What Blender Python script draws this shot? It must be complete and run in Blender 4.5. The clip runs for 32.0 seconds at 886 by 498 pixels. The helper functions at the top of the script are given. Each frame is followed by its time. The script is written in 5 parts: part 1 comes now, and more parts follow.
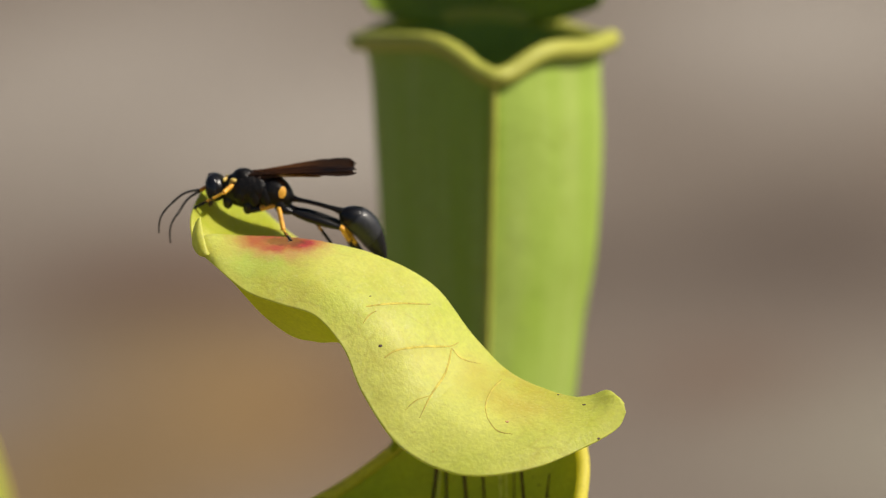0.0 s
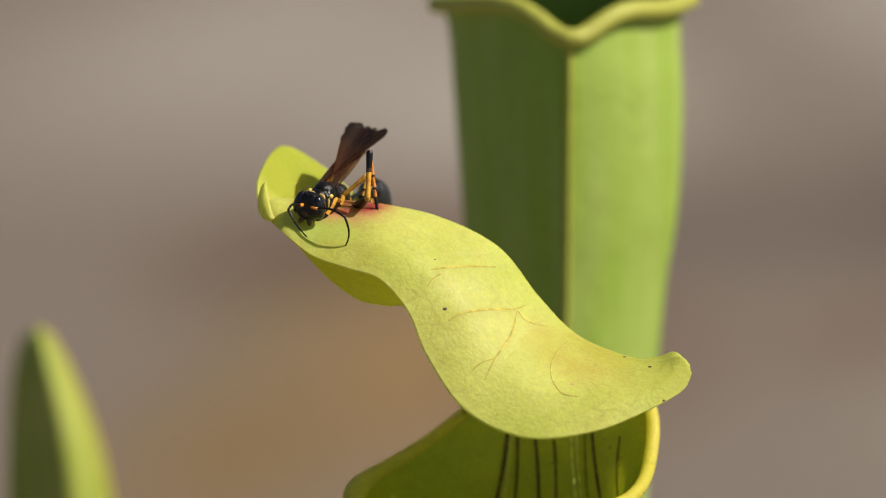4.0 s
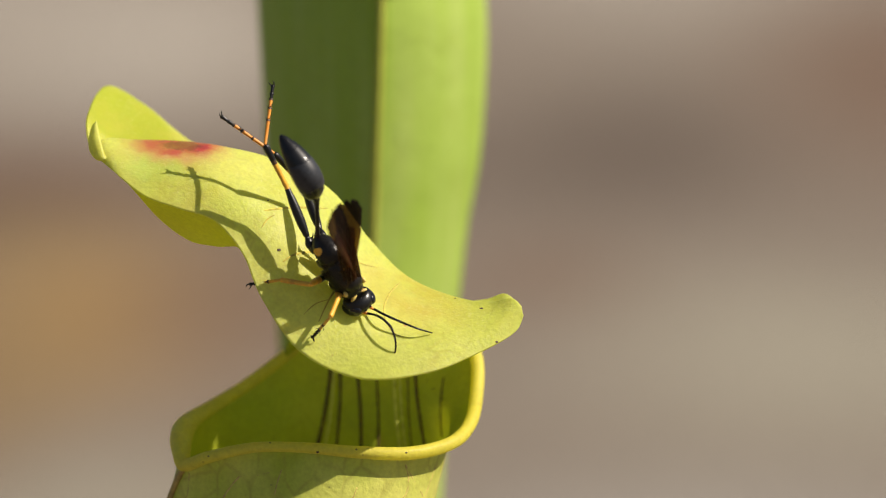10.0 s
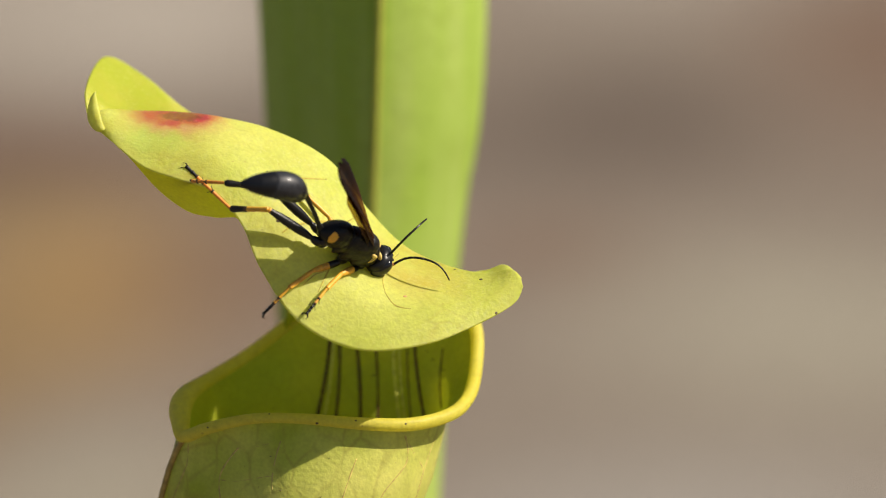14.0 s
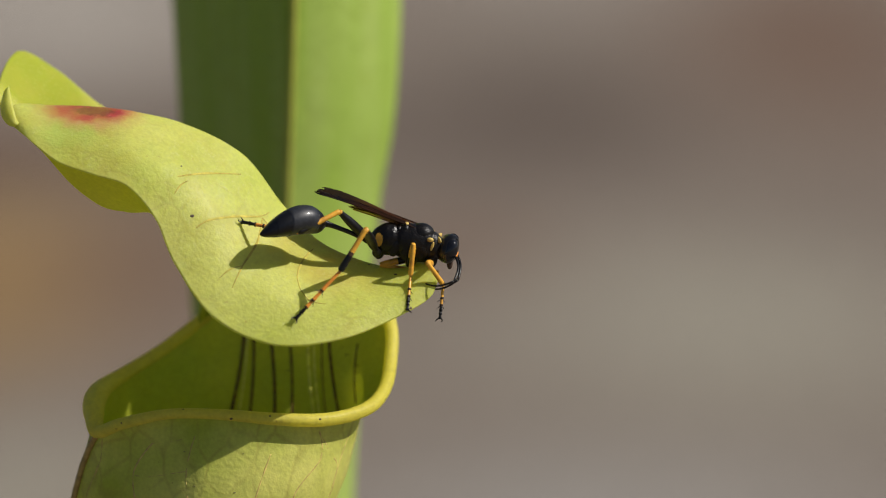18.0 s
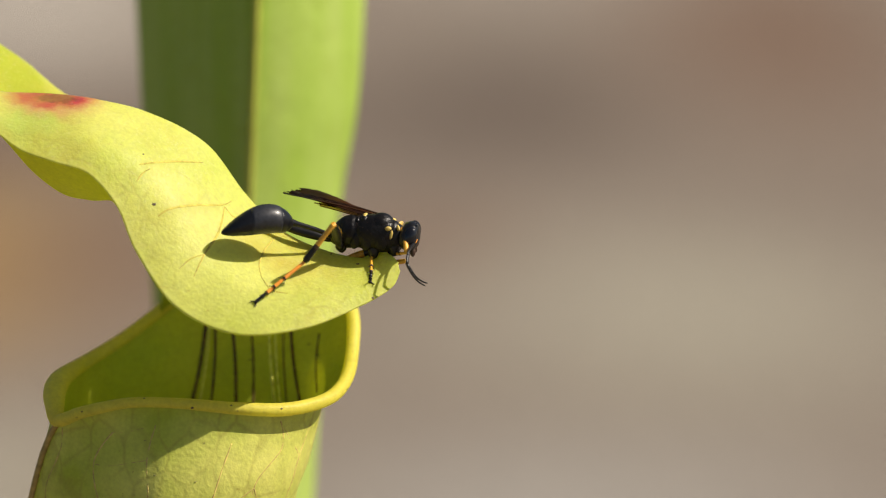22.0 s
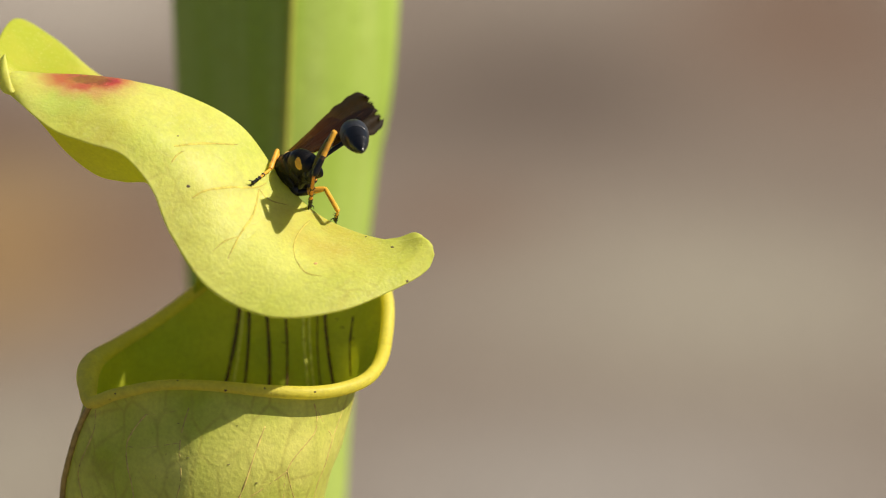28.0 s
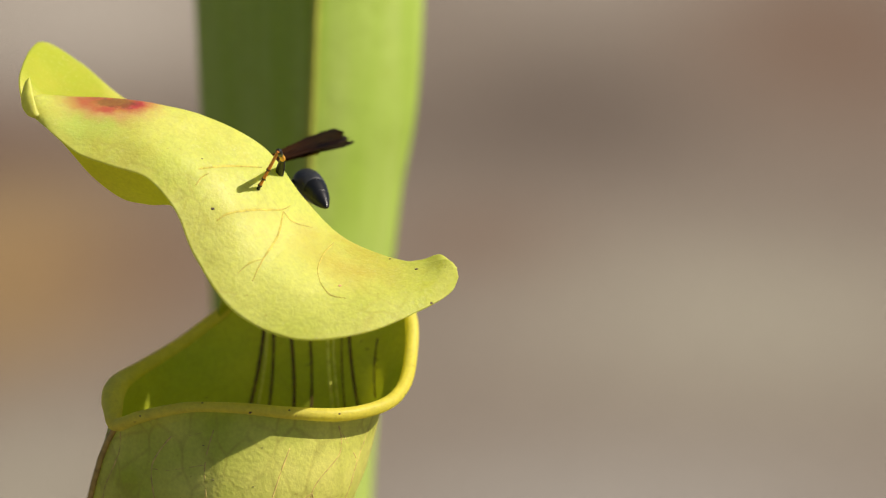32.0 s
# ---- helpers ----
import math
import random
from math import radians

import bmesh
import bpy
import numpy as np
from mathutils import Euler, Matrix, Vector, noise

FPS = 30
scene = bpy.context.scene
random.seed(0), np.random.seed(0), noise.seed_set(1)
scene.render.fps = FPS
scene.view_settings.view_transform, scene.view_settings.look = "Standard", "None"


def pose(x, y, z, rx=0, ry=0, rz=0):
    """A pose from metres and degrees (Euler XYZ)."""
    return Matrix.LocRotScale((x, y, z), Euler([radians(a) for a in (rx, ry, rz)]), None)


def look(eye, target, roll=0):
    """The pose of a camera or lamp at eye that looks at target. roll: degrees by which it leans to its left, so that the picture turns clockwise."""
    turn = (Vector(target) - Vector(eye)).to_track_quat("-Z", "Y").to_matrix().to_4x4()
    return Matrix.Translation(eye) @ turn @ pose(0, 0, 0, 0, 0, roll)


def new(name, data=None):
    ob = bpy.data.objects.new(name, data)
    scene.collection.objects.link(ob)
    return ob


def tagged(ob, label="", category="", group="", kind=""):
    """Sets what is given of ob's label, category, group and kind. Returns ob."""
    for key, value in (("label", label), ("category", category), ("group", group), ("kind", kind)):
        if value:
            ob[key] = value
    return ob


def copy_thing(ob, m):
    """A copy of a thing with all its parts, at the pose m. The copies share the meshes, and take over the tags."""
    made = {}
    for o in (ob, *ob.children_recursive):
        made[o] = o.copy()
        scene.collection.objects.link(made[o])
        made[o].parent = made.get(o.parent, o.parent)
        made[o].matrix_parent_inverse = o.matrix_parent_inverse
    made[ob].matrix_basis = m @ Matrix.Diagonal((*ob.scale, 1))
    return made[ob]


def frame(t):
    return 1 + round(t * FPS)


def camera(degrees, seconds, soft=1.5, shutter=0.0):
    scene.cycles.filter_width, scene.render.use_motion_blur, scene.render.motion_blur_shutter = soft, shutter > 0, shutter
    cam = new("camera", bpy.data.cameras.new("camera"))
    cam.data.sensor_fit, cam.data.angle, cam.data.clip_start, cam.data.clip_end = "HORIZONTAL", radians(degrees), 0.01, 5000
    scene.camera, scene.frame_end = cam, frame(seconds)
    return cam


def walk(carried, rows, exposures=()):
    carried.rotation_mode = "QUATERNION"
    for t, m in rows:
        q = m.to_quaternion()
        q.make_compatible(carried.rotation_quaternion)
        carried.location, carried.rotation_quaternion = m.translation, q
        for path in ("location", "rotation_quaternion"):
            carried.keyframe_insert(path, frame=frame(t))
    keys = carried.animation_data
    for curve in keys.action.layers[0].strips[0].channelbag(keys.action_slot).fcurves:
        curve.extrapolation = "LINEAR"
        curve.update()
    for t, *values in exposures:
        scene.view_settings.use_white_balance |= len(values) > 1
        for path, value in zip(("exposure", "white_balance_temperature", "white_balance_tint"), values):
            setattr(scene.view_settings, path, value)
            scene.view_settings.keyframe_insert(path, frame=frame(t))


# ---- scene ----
# ---- camera ----
cam = camera(12.0, 32.0, soft=1.1)
cam.data.dof.use_dof = True
cam.data.dof.focus_distance = 0.5133
cam.data.dof.aperture_fstop = 12.5
PATH = [
    (0.0, pose(0.0127, -0.5097, 0.5471, 77.876, 1.222, 3.499)),
    (0.5, pose(0.0116, -0.5094, 0.5470, 77.718, 1.453, 3.410)),
    (1.0, pose(0.0104, -0.5085, 0.5468, 77.558, 1.388, 3.353)),
    (1.5, pose(0.0121, -0.5097, 0.5471, 77.443, 1.226, 3.578)),
    (2.0, pose(0.0139, -0.5092, 0.5470, 77.374, 1.439, 3.655)),
    (2.5, pose(0.0185, -0.5093, 0.5470, 77.339, 1.570, 4.433)),
    (3.0, pose(0.0248, -0.5108, 0.5474, 77.320, 1.974, 5.184)),
    (3.5, pose(0.0300, -0.5076, 0.5465, 77.401, 2.179, 6.154)),
    (5.5, pose(0.0110, -0.5084, 0.5468, 77.492, 1.247, 3.103)),
    (6.0, pose(0.0092, -0.5064, 0.5463, 76.792, 0.683, 1.589)),
    (6.5, pose(0.0049, -0.5015, 0.5450, 76.159, 0.563, -0.296)),
    (7.0, pose(0.0006, -0.5053, 0.5460, 75.700, 0.262, -0.351)),
    (7.5, pose(0.0006, -0.5109, 0.5474, 75.522, 0.212, 0.232)),
    (8.0, pose(0.0006, -0.5105, 0.5473, 75.868, 0.121, 0.225)),
    (8.5, pose(0.0005, -0.5096, 0.5471, 75.972, 0.396, 0.201)),
    (9.0, pose(0.0005, -0.5120, 0.5477, 76.205, 0.418, 0.623)),
    (9.5, pose(0.0005, -0.5126, 0.5478, 76.383, 0.452, 0.703)),
    (10.0, pose(0.0005, -0.5112, 0.5475, 76.532, 0.646, 0.804)),
    (10.5, pose(0.0005, -0.5128, 0.5479, 76.635, 0.692, 0.996)),
    (11.0, pose(0.0005, -0.5123, 0.5477, 76.608, 0.690, 1.354)),
    (11.5, pose(0.0005, -0.5135, 0.5480, 76.563, 0.755, 1.347)),
    (12.0, pose(0.0005, -0.5117, 0.5476, 76.466, 0.764, 1.102)),
    (12.5, pose(0.0005, -0.5121, 0.5477, 76.329, 0.665, 0.992)),
    (13.0, pose(0.0004, -0.5112, 0.5475, 76.225, 0.492, 0.854)),
    (13.5, pose(0.0004, -0.5109, 0.5474, 76.171, 0.536, 0.745)),
    (14.0, pose(0.0004, -0.5105, 0.5473, 76.140, 0.656, 0.784)),
    (14.5, pose(0.0004, -0.5104, 0.5473, 76.087, 0.663, 0.742)),
    (16.5, pose(0.0004, -0.5115, 0.5475, 76.146, 0.446, 0.129)),
    (17.0, pose(0.0003, -0.5090, 0.5469, 76.082, 0.597, 0.001)),
    (17.5, pose(0.0003, -0.5089, 0.5469, 76.070, 0.569, -0.078)),
    (18.0, pose(0.0003, -0.5099, 0.5471, 76.069, 0.364, -0.352)),
    (18.5, pose(0.0003, -0.5076, 0.5465, 76.055, 0.282, -0.426)),
    (19.0, pose(0.0003, -0.5096, 0.5471, 76.117, 0.151, -0.183)),
    (19.5, pose(0.0003, -0.5079, 0.5466, 76.128, 0.244, -0.210)),
    (20.0, pose(0.0003, -0.5086, 0.5468, 76.118, 0.200, -0.202)),
    (20.5, pose(0.0003, -0.5088, 0.5469, 76.062, 0.181, -0.146)),
    (21.0, pose(0.0003, -0.5085, 0.5468, 76.012, 0.184, -0.261)),
    (21.5, pose(0.0002, -0.5065, 0.5463, 75.949, 0.096, -0.547)),
    (22.0, pose(0.0002, -0.5084, 0.5468, 75.921, -0.044, -0.787)),
    (22.5, pose(0.0002, -0.5065, 0.5463, 75.868, -0.045, -1.058)),
    (23.0, pose(0.0002, -0.5044, 0.5458, 75.883, -0.135, -1.273)),
    (23.5, pose(0.0002, -0.5025, 0.5453, 75.887, -0.030, -1.184)),
    (24.0, pose(0.0002, -0.5042, 0.5457, 75.808, -0.054, -1.107)),
    (24.5, pose(0.0002, -0.5046, 0.5458, 75.748, -0.077, -1.133)),
    (25.0, pose(0.0002, -0.5060, 0.5462, 75.674, 0.144, -1.062)),
    (25.5, pose(0.0002, -0.5065, 0.5463, 75.687, 0.342, -0.680)),
    (27.5, pose(0.0001, -0.5087, 0.5468, 75.696, -0.081, -0.221)),
    (28.0, pose(0.0001, -0.5071, 0.5464, 75.702, -0.207, -0.273)),
    (28.5, pose(0.0001, -0.5064, 0.5463, 75.745, -0.096, -0.424)),
    (29.0, pose(0.0001, -0.5072, 0.5465, 75.759, -0.085, -0.389)),
    (29.5, pose(0.0001, -0.5066, 0.5463, 75.733, 0.065, -0.487)),
    (30.0, pose(0.0000, -0.5061, 0.5462, 75.774, -0.260, -0.459)),
    (30.5, pose(0.0000, -0.5053, 0.5460, 75.837, -0.205, -0.475)),
    (31.0, pose(0.0000, -0.5079, 0.5466, 75.856, -0.127, -0.173)),
    (31.5, pose(0.0000, -0.5073, 0.5465, 75.938, 0.039, -0.134)),
    (32.0, pose(0.0000, -0.5079, 0.5466, 76.000, 0.000, -0.000)),
]

EXPOSURES = [
    (0.0, 0.10, 6350, 10), (0.3, 0.00, 6300, 10), (1.0, -0.25, 6200, 10), (2.0, -0.15, 6050, 10), (3.0, -0.10, 6000, 10), (3.5, -0.04, 6100, 10),
    (5.5, 0.54, 6500, 10), (6.0, 0.34, 6500, 10), (8.0, 0.28, 6500, 10), (9.0, 0.36, 6500, 10), (10.0, 0.32, 6500, 10), (11.0, 0.30, 6500, 10), (12.0, 0.34, 6500, 10), (13.0, 0.33, 6500, 10), (14.5, 0.32, 6500, 10),
    (16.5, 0.30, 6350, 10), (17.0, -0.02, 6250, 10), (18.0, -0.10, 5950, 10), (18.5, 0.30, 6250, 10), (19.0, 0.55, 6350, 10), (20.0, 0.50, 6400, 10),
    (21.0, 0.38, 6450, 10), (25.0, 0.38, 6450, 10), (28.0, 0.34, 6450, 10), (32.0, 0.31, 6450, 10),
]
walk(cam, PATH, EXPOSURES)

# ---- the plan: a sheet square to the view, 14250 units to the metre ----
UNIT = 1 / 14250
REACH = 7459.0
LEAN = radians(14)
HUB = Vector((0, 0, 0.42))
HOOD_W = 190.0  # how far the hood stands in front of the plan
SIDE = Vector((1, 0, 0))
AHEAD = Vector((0, math.cos(LEAN), -math.sin(LEAN)))
RISE = Vector((0, math.sin(LEAN), math.cos(LEAN)))
EYE = HUB - AHEAD * REACH * UNIT


def spot(u, v, w=0.0):
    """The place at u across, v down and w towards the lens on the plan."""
    k = (REACH - w) / REACH
    return HUB + (SIDE * ((u - 784) * k) - AHEAD * w + RISE * ((441 - v) * k)) * UNIT


def on_ground(u, v):
    d = spot(u, v) - EYE
    return EYE + d * (EYE.z / -d.z)


# ---- daylight ----
SUN = (SIDE * 0.69 - AHEAD * 0.27 + RISE * 0.66).normalized()
world = bpy.data.worlds.new("world")
scene.world = world
world.use_nodes = True
sky = world.node_tree.nodes.new("ShaderNodeTexSky")
sky.sky_type, sky.sun_disc = "NISHITA", False
sky.sun_elevation = math.asin(SUN.z)
sky.sun_rotation = math.atan2(SUN.x, SUN.y)
background = world.node_tree.nodes["Background"]
background.inputs["Strength"].default_value = 0.05
world.node_tree.links.new(sky.outputs[0], background.inputs["Color"])
sun = new("sun", bpy.data.lights.new("sun", "SUN"))
sun.data.energy, sun.data.angle, sun.data.color = 5.0, radians(0.53), (1.0, 0.895, 0.76)
sun.matrix_world = look(SUN * 3, (0, 0, 0))


# ---- materials ----
PLANT_AT = Vector((spot(420, 700).x, 0.09, 0))


class Nodes:
    """Short hand for building a node material."""

    def __init__(self, name):
        self.mat = bpy.data.materials.new(name)
        self.mat.use_nodes = True
        self.tree = self.mat.node_tree
        self.bsdf = self.tree.nodes["Principled BSDF"]
        self.out = self.tree.nodes["Material Output"]
        self.coords = self.add("ShaderNodeTexCoord").outputs["Object"]

    def add(self, kind, **values):
        node = self.tree.nodes.new(kind)
        for key, value in values.items():
            node.inputs[key].default_value = value
        return node

    def link(self, a, b):
        self.tree.links.new(a, b)

    def noise(self, scale, detail=4.0, rough=0.55, coords=None, distort=0.0):
        n = self.add("ShaderNodeTexNoise", Scale=scale, Detail=detail, Roughness=rough, Distortion=distort)
        self.link(coords or self.coords, n.inputs["Vector"])
        return n.outputs["Fac"]

    def ramp(self, fac, *stops):
        r = self.add("ShaderNodeValToRGB")
        while len(r.color_ramp.elements) < len(stops):
            r.color_ramp.elements.new(0.5)
        for e, (at, colour) in zip(r.color_ramp.elements, stops):
            e.position = at
            e.color = (*colour, 1) if isinstance(colour, tuple) else (colour, colour, colour, 1)
        self.link(fac, r.inputs["Fac"])
        return r.outputs["Color"]

    def mix(self, fac, a, b, blend="MIX"):
        m = self.add("ShaderNodeMix")
        m.data_type, m.blend_type = "RGBA", blend
        for value, slot in ((fac, 0), (a, 6), (b, 7)):
            if isinstance(value, (int, float)):
                m.inputs[slot].default_value = value
            elif isinstance(value, tuple):
                m.inputs[slot].default_value = (*value, 1)
            else:
                self.link(value, m.inputs[slot])
        return m.outputs[2]

    def math(self, op, a, b=0.0):
        m = self.add("ShaderNodeMath")
        m.operation = op
        for value, slot in ((a, 0), (b, 1)):
            if isinstance(value, (int, float)):
                m.inputs[slot].default_value = value
            else:
                self.link(value, m.inputs[slot])
        return m.outputs[0]

    def blob(self, centre, size, turn=0.0, warp=0.0, warp_scale=100.0):
        """1 at the centre, falling to 0 at the rim of an ellipsoid."""
        where = self.coords
        if warp:
            n = self.add("ShaderNodeTexNoise", Scale=warp_scale, Detail=3.0)
            self.link(self.coords, n.inputs["Vector"])
            v = self.add("ShaderNodeVectorMath")
            v.operation = "MULTIPLY_ADD"
            self.link(n.outputs["Color"], v.inputs[0])
            v.inputs[1].default_value = (warp,) * 3
            self.link(self.coords, v.inputs[2])
            where = v.outputs[0]
            centre = Vector(centre) + Vector((warp, warp, warp)) * 0.5
        sub = self.add("ShaderNodeVectorMath")
        sub.operation = "SUBTRACT"
        self.link(where, sub.inputs[0])
        sub.inputs[1].default_value = centre
        rot = self.add("ShaderNodeMapping")
        rot.vector_type = "POINT"
        rot.inputs["Rotation"].default_value = (0, radians(turn), 0)
        rot.inputs["Scale"].default_value = [1 / s for s in size]
        rot.vector_type = "TEXTURE"
        rot.inputs["Scale"].default_value = size
        self.link(sub.outputs[0], rot.inputs["Vector"])
        ln = self.add("ShaderNodeVectorMath")
        ln.operation = "LENGTH"
        self.link(rot.outputs[0], ln.inputs[0])
        m = self.add("ShaderNodeMapRange")
        m.interpolation_type = "SMOOTHSTEP"
        for slot, value in (("From Min", 0.0), ("From Max", 1.0), ("To Min", 1.0), ("To Max", 0.0)):
            m.inputs[slot].default_value = value
        self.link(ln.outputs["Value"], m.inputs["Value"])
        return m.outputs[0]

    def bump(self, height, strength, distance):
        b = self.add("ShaderNodeBump", Strength=strength, Distance=distance)
        self.link(height, b.inputs["Height"])
        self.link(b.outputs[0], self.bsdf.inputs["Normal"])

    def finish(self, colour=None, rough=0.5, **values):
        if isinstance(colour, tuple):
            self.bsdf.inputs["Base Color"].default_value = (*colour, 1)
        elif colour is not None:
            self.link(colour, self.bsdf.inputs["Base Color"])
        if isinstance(rough, (int, float)):
            self.bsdf.inputs["Roughness"].default_value = rough
        else:
            self.link(rough, self.bsdf.inputs["Roughness"])
        for key, value in values.items():
            self.bsdf.inputs[key.replace("_", " ")].default_value = value
        return self.mat

    def thin(self, colour, amount):
        """Light that passes through a thin blade."""
        t = self.add("ShaderNodeBsdfTranslucent")
        self.link(colour, t.inputs["Color"])
        m = self.add("ShaderNodeMixShader", Fac=amount)
        self.link(self.bsdf.outputs[0], m.inputs[1])
        self.link(t.outputs[0], m.inputs[2])
        self.link(m.outputs[0], self.out.inputs["Surface"])


def blade_material(name, light, dark, veins, stain=False, tissue=0.22, net=260.0, vein_amount=0.35, gate=(0.45, 0.7), deep=0.0, vein_width=0.11, stretch=1.0, wander=0.006, streak=1.0, gloss=0.34, lumps=1.9):
    n = Nodes(name)
    grown = n.add("ShaderNodeVectorMath")
    grown.operation = "MULTIPLY"
    n.link(n.coords, grown.inputs[0])
    grown.inputs[1].default_value = (1.0, 1.0, streak)
    broad = n.noise(70.0 if streak == 1.0 else 140.0, 3.0, 0.55, grown.outputs[0])
    fine = n.noise(900.0, 4.0, 0.6)
    colour = n.mix(n.ramp(broad, (0.35, 0.0), (0.68, 1.0)), light, dark)
    # cell texture and a fine net of veins
    warp = n.add("ShaderNodeTexNoise", Scale=120.0, Detail=2.0)
    n.link(n.coords, warp.inputs["Vector"])
    v = n.add("ShaderNodeVectorMath")
    v.operation = "MULTIPLY_ADD"
    n.link(warp.outputs["Color"], v.inputs[0])
    v.inputs[1].default_value = (wander, wander, wander)
    n.link(n.coords, v.inputs[2])
    cells = n.add("ShaderNodeTexVoronoi", Scale=net)
    cells.feature = "DISTANCE_TO_EDGE"
    longer = n.add("ShaderNodeVectorMath")
    longer.operation = "MULTIPLY"
    n.link(v.outputs[0], longer.inputs[0])
    longer.inputs[1].default_value = (1.0, 1.0, stretch)
    n.link(longer.outputs[0], cells.inputs["Vector"])
    line = n.ramp(cells.outputs["Distance"], (0.0, 1.0), (vein_width, 0.0))
    pimple = n.noise(2300.0, 2.0, 0.5)
    faint = n.math("MULTIPLY", line, n.math("MULTIPLY", n.ramp(n.noise(160.0, 2.0), (gate[0], 0.0), (gate[1], 1.0)), vein_amount))
    colour = n.mix(faint, colour, veins)
    grain = n.ramp(n.math("ADD", n.math("MULTIPLY", fine, 0.5), n.math("MULTIPLY", pimple, 0.5)), (0.34, 0.88), (0.64, 1.08))
    colour = n.mix(1.0, colour, grain, "MULTIPLY")
    speck = n.ramp(n.noise(1500.0, 1.0, 0.5), (0.74, 0.0), (0.80, 0.55))
    colour = n.mix(speck, colour, veins)
    if stain:
        green = n.blob(-PLANT_AT + spot(150, 215, -10 + HOOD_W), (0.0075, 0.012, 0.0035), 14, 0.004, 260)
        colour = n.mix(n.math("MULTIPLY", green, 0.55), colour, (0.46, 0.66, 0.14))
        # olive tint: the far flap's shade and shone-through light, put into the colour
        flap_shade = n.blob(-PLANT_AT + spot(110, 128, -180 + HOOD_W), (0.0105, 0.0125, 0.0065), 35, 0.002, 260)
        colour = n.mix(n.ramp(flap_shade, (0.0, 0.0), (0.45, 0.95)), colour, (0.47, 0.53, 0.035))
        blush = n.blob(-PLANT_AT + spot(194, 190, -55 + HOOD_W), (0.0090, 0.009, 0.0022), 5, 0.003, 380)
        colour = n.mix(n.ramp(blush, (0.03, 0.0), (0.8, 0.7)), colour, (0.76, 0.25, 0.19))
        red = n.blob(-PLANT_AT + spot(200, 182, -70 + HOOD_W), (0.0076, 0.006, 0.0014), 3, 0.0016, 700)
        colour = n.mix(n.ramp(red, (0.03, 0.0), (0.45, 0.95)), colour, (0.60, 0.045, 0.085))
        streak = n.blob(-PLANT_AT + spot(208, 180, -74 + HOOD_W), (0.0044, 0.009, 0.0005), 3, 0.0009, 1100)
        colour = n.mix(n.ramp(streak, (0.1, 0.0), (0.5, 0.75)), colour, (0.14, 0.010, 0.032))
        ochre = n.blob(-PLANT_AT + spot(620, 450, -30 + HOOD_W), (0.0105, 0.014, 0.0050), 24, 0.004, 300)
        mottle = n.ramp(n.noise(240.0, 4.0, 0.65), (0.35, 0.25), (0.65, 1.0))
        colour = n.mix(n.math("MULTIPLY", n.math("MULTIPLY", ochre, mottle), 0.85), colour, (0.66, 0.48, 0.07))
        tan = n.ramp(n.noise(95.0, 5.0, 0.70), (0.46, 0.0), (0.70, 0.52))
        colour = n.mix(tan, colour, (0.66, 0.57, 0.09))
        # fine pale flecks, gathered where a broad noise runs high
        ridge = n.ramp(n.noise(60.0, 3.0, 0.6), (0.42, 0.0), (0.68, 1.0))
        pale_fleck = n.ramp(n.noise(2600.0, 2.0, 0.6), (0.58, 0.0), (0.66, 0.5))
        colour = n.mix(n.math("MULTIPLY", ridge, pale_fleck), colour, (0.88, 0.86, 0.42))
    relief = n.math("ADD", n.math("MULTIPLY", n.math("ADD", fine, pimple), 0.5), n.math("MULTIPLY", line, -0.10))
    relief = n.math("ADD", relief, n.math("MULTIPLY", n.noise(230.0, 3.0, 0.5), lumps))
    n.bump(relief, 0.75, 0.00016)
    rough = n.ramp(n.noise(420.0, 3.0), (0.3, 0.44), (0.7, 0.60))
    n.finish(colour, rough, Specular_IOR_Level=gloss, Subsurface_Weight=deep, Subsurface_Scale=0.0025)
    n.bsdf.inputs["Subsurface Radius"].default_value = (1.0, 0.9, 0.25)
    n.thin(n.mix(0.45, n.mix(1.0, colour, (1.0, 1.0, 0.4), "MULTIPLY"), (0.90, 0.93, 0.20)), tissue)
    return n.mat


HOOD = blade_material("hood_blade", (0.81, 0.82, 0.20), (0.64, 0.70, 0.11), (0.50, 0.41, 0.07), stain=True, net=300.0, vein_amount=0.34, tissue=0.40, deep=0.3, lumps=0.9)
UNDER_BLADE = blade_material("thin_lobe", (0.80, 0.76, 0.08), (0.72, 0.70, 0.06), (0.50, 0.44, 0.05), net=420.0, vein_amount=0.2, tissue=0.82)
PITCHER = blade_material("pitcher_wall", (0.86, 0.83, 0.21), (0.49, 0.565, 0.06), (0.36, 0.28, 0.06), tissue=0.36, net=270.0, vein_amount=0.45, gate=(0.25, 0.6), vein_width=0.075, stretch=0.6, wander=0.003, lumps=1.4)
LINING = blade_material("pitcher_lining", (0.66, 0.68, 0.07), (0.50, 0.58, 0.05), (0.30, 0.24, 0.03), tissue=0.5, net=260.0, vein_amount=0.1)
LIP = blade_material("rolled_lip", (0.90, 0.80, 0.14), (0.84, 0.74, 0.10), (0.40, 0.28, 0.05), tissue=0.5, vein_amount=0.2)
FAR_WALL = blade_material("far_pitcher_wall", (0.37, 0.48, 0.11), (0.28, 0.42, 0.045), (0.28, 0.36, 0.04), tissue=0.02, streak=0.06, gloss=0.08)
YOUNG_BLADE = blade_material("young_blade", (0.37, 0.41, 0.075), (0.28, 0.34, 0.04), (0.44, 0.40, 0.08), tissue=0.05)
FAR_LINING = blade_material("far_pitcher_lining", (0.28, 0.38, 0.05), (0.20, 0.30, 0.04), (0.16, 0.10, 0.03), tissue=0.25)
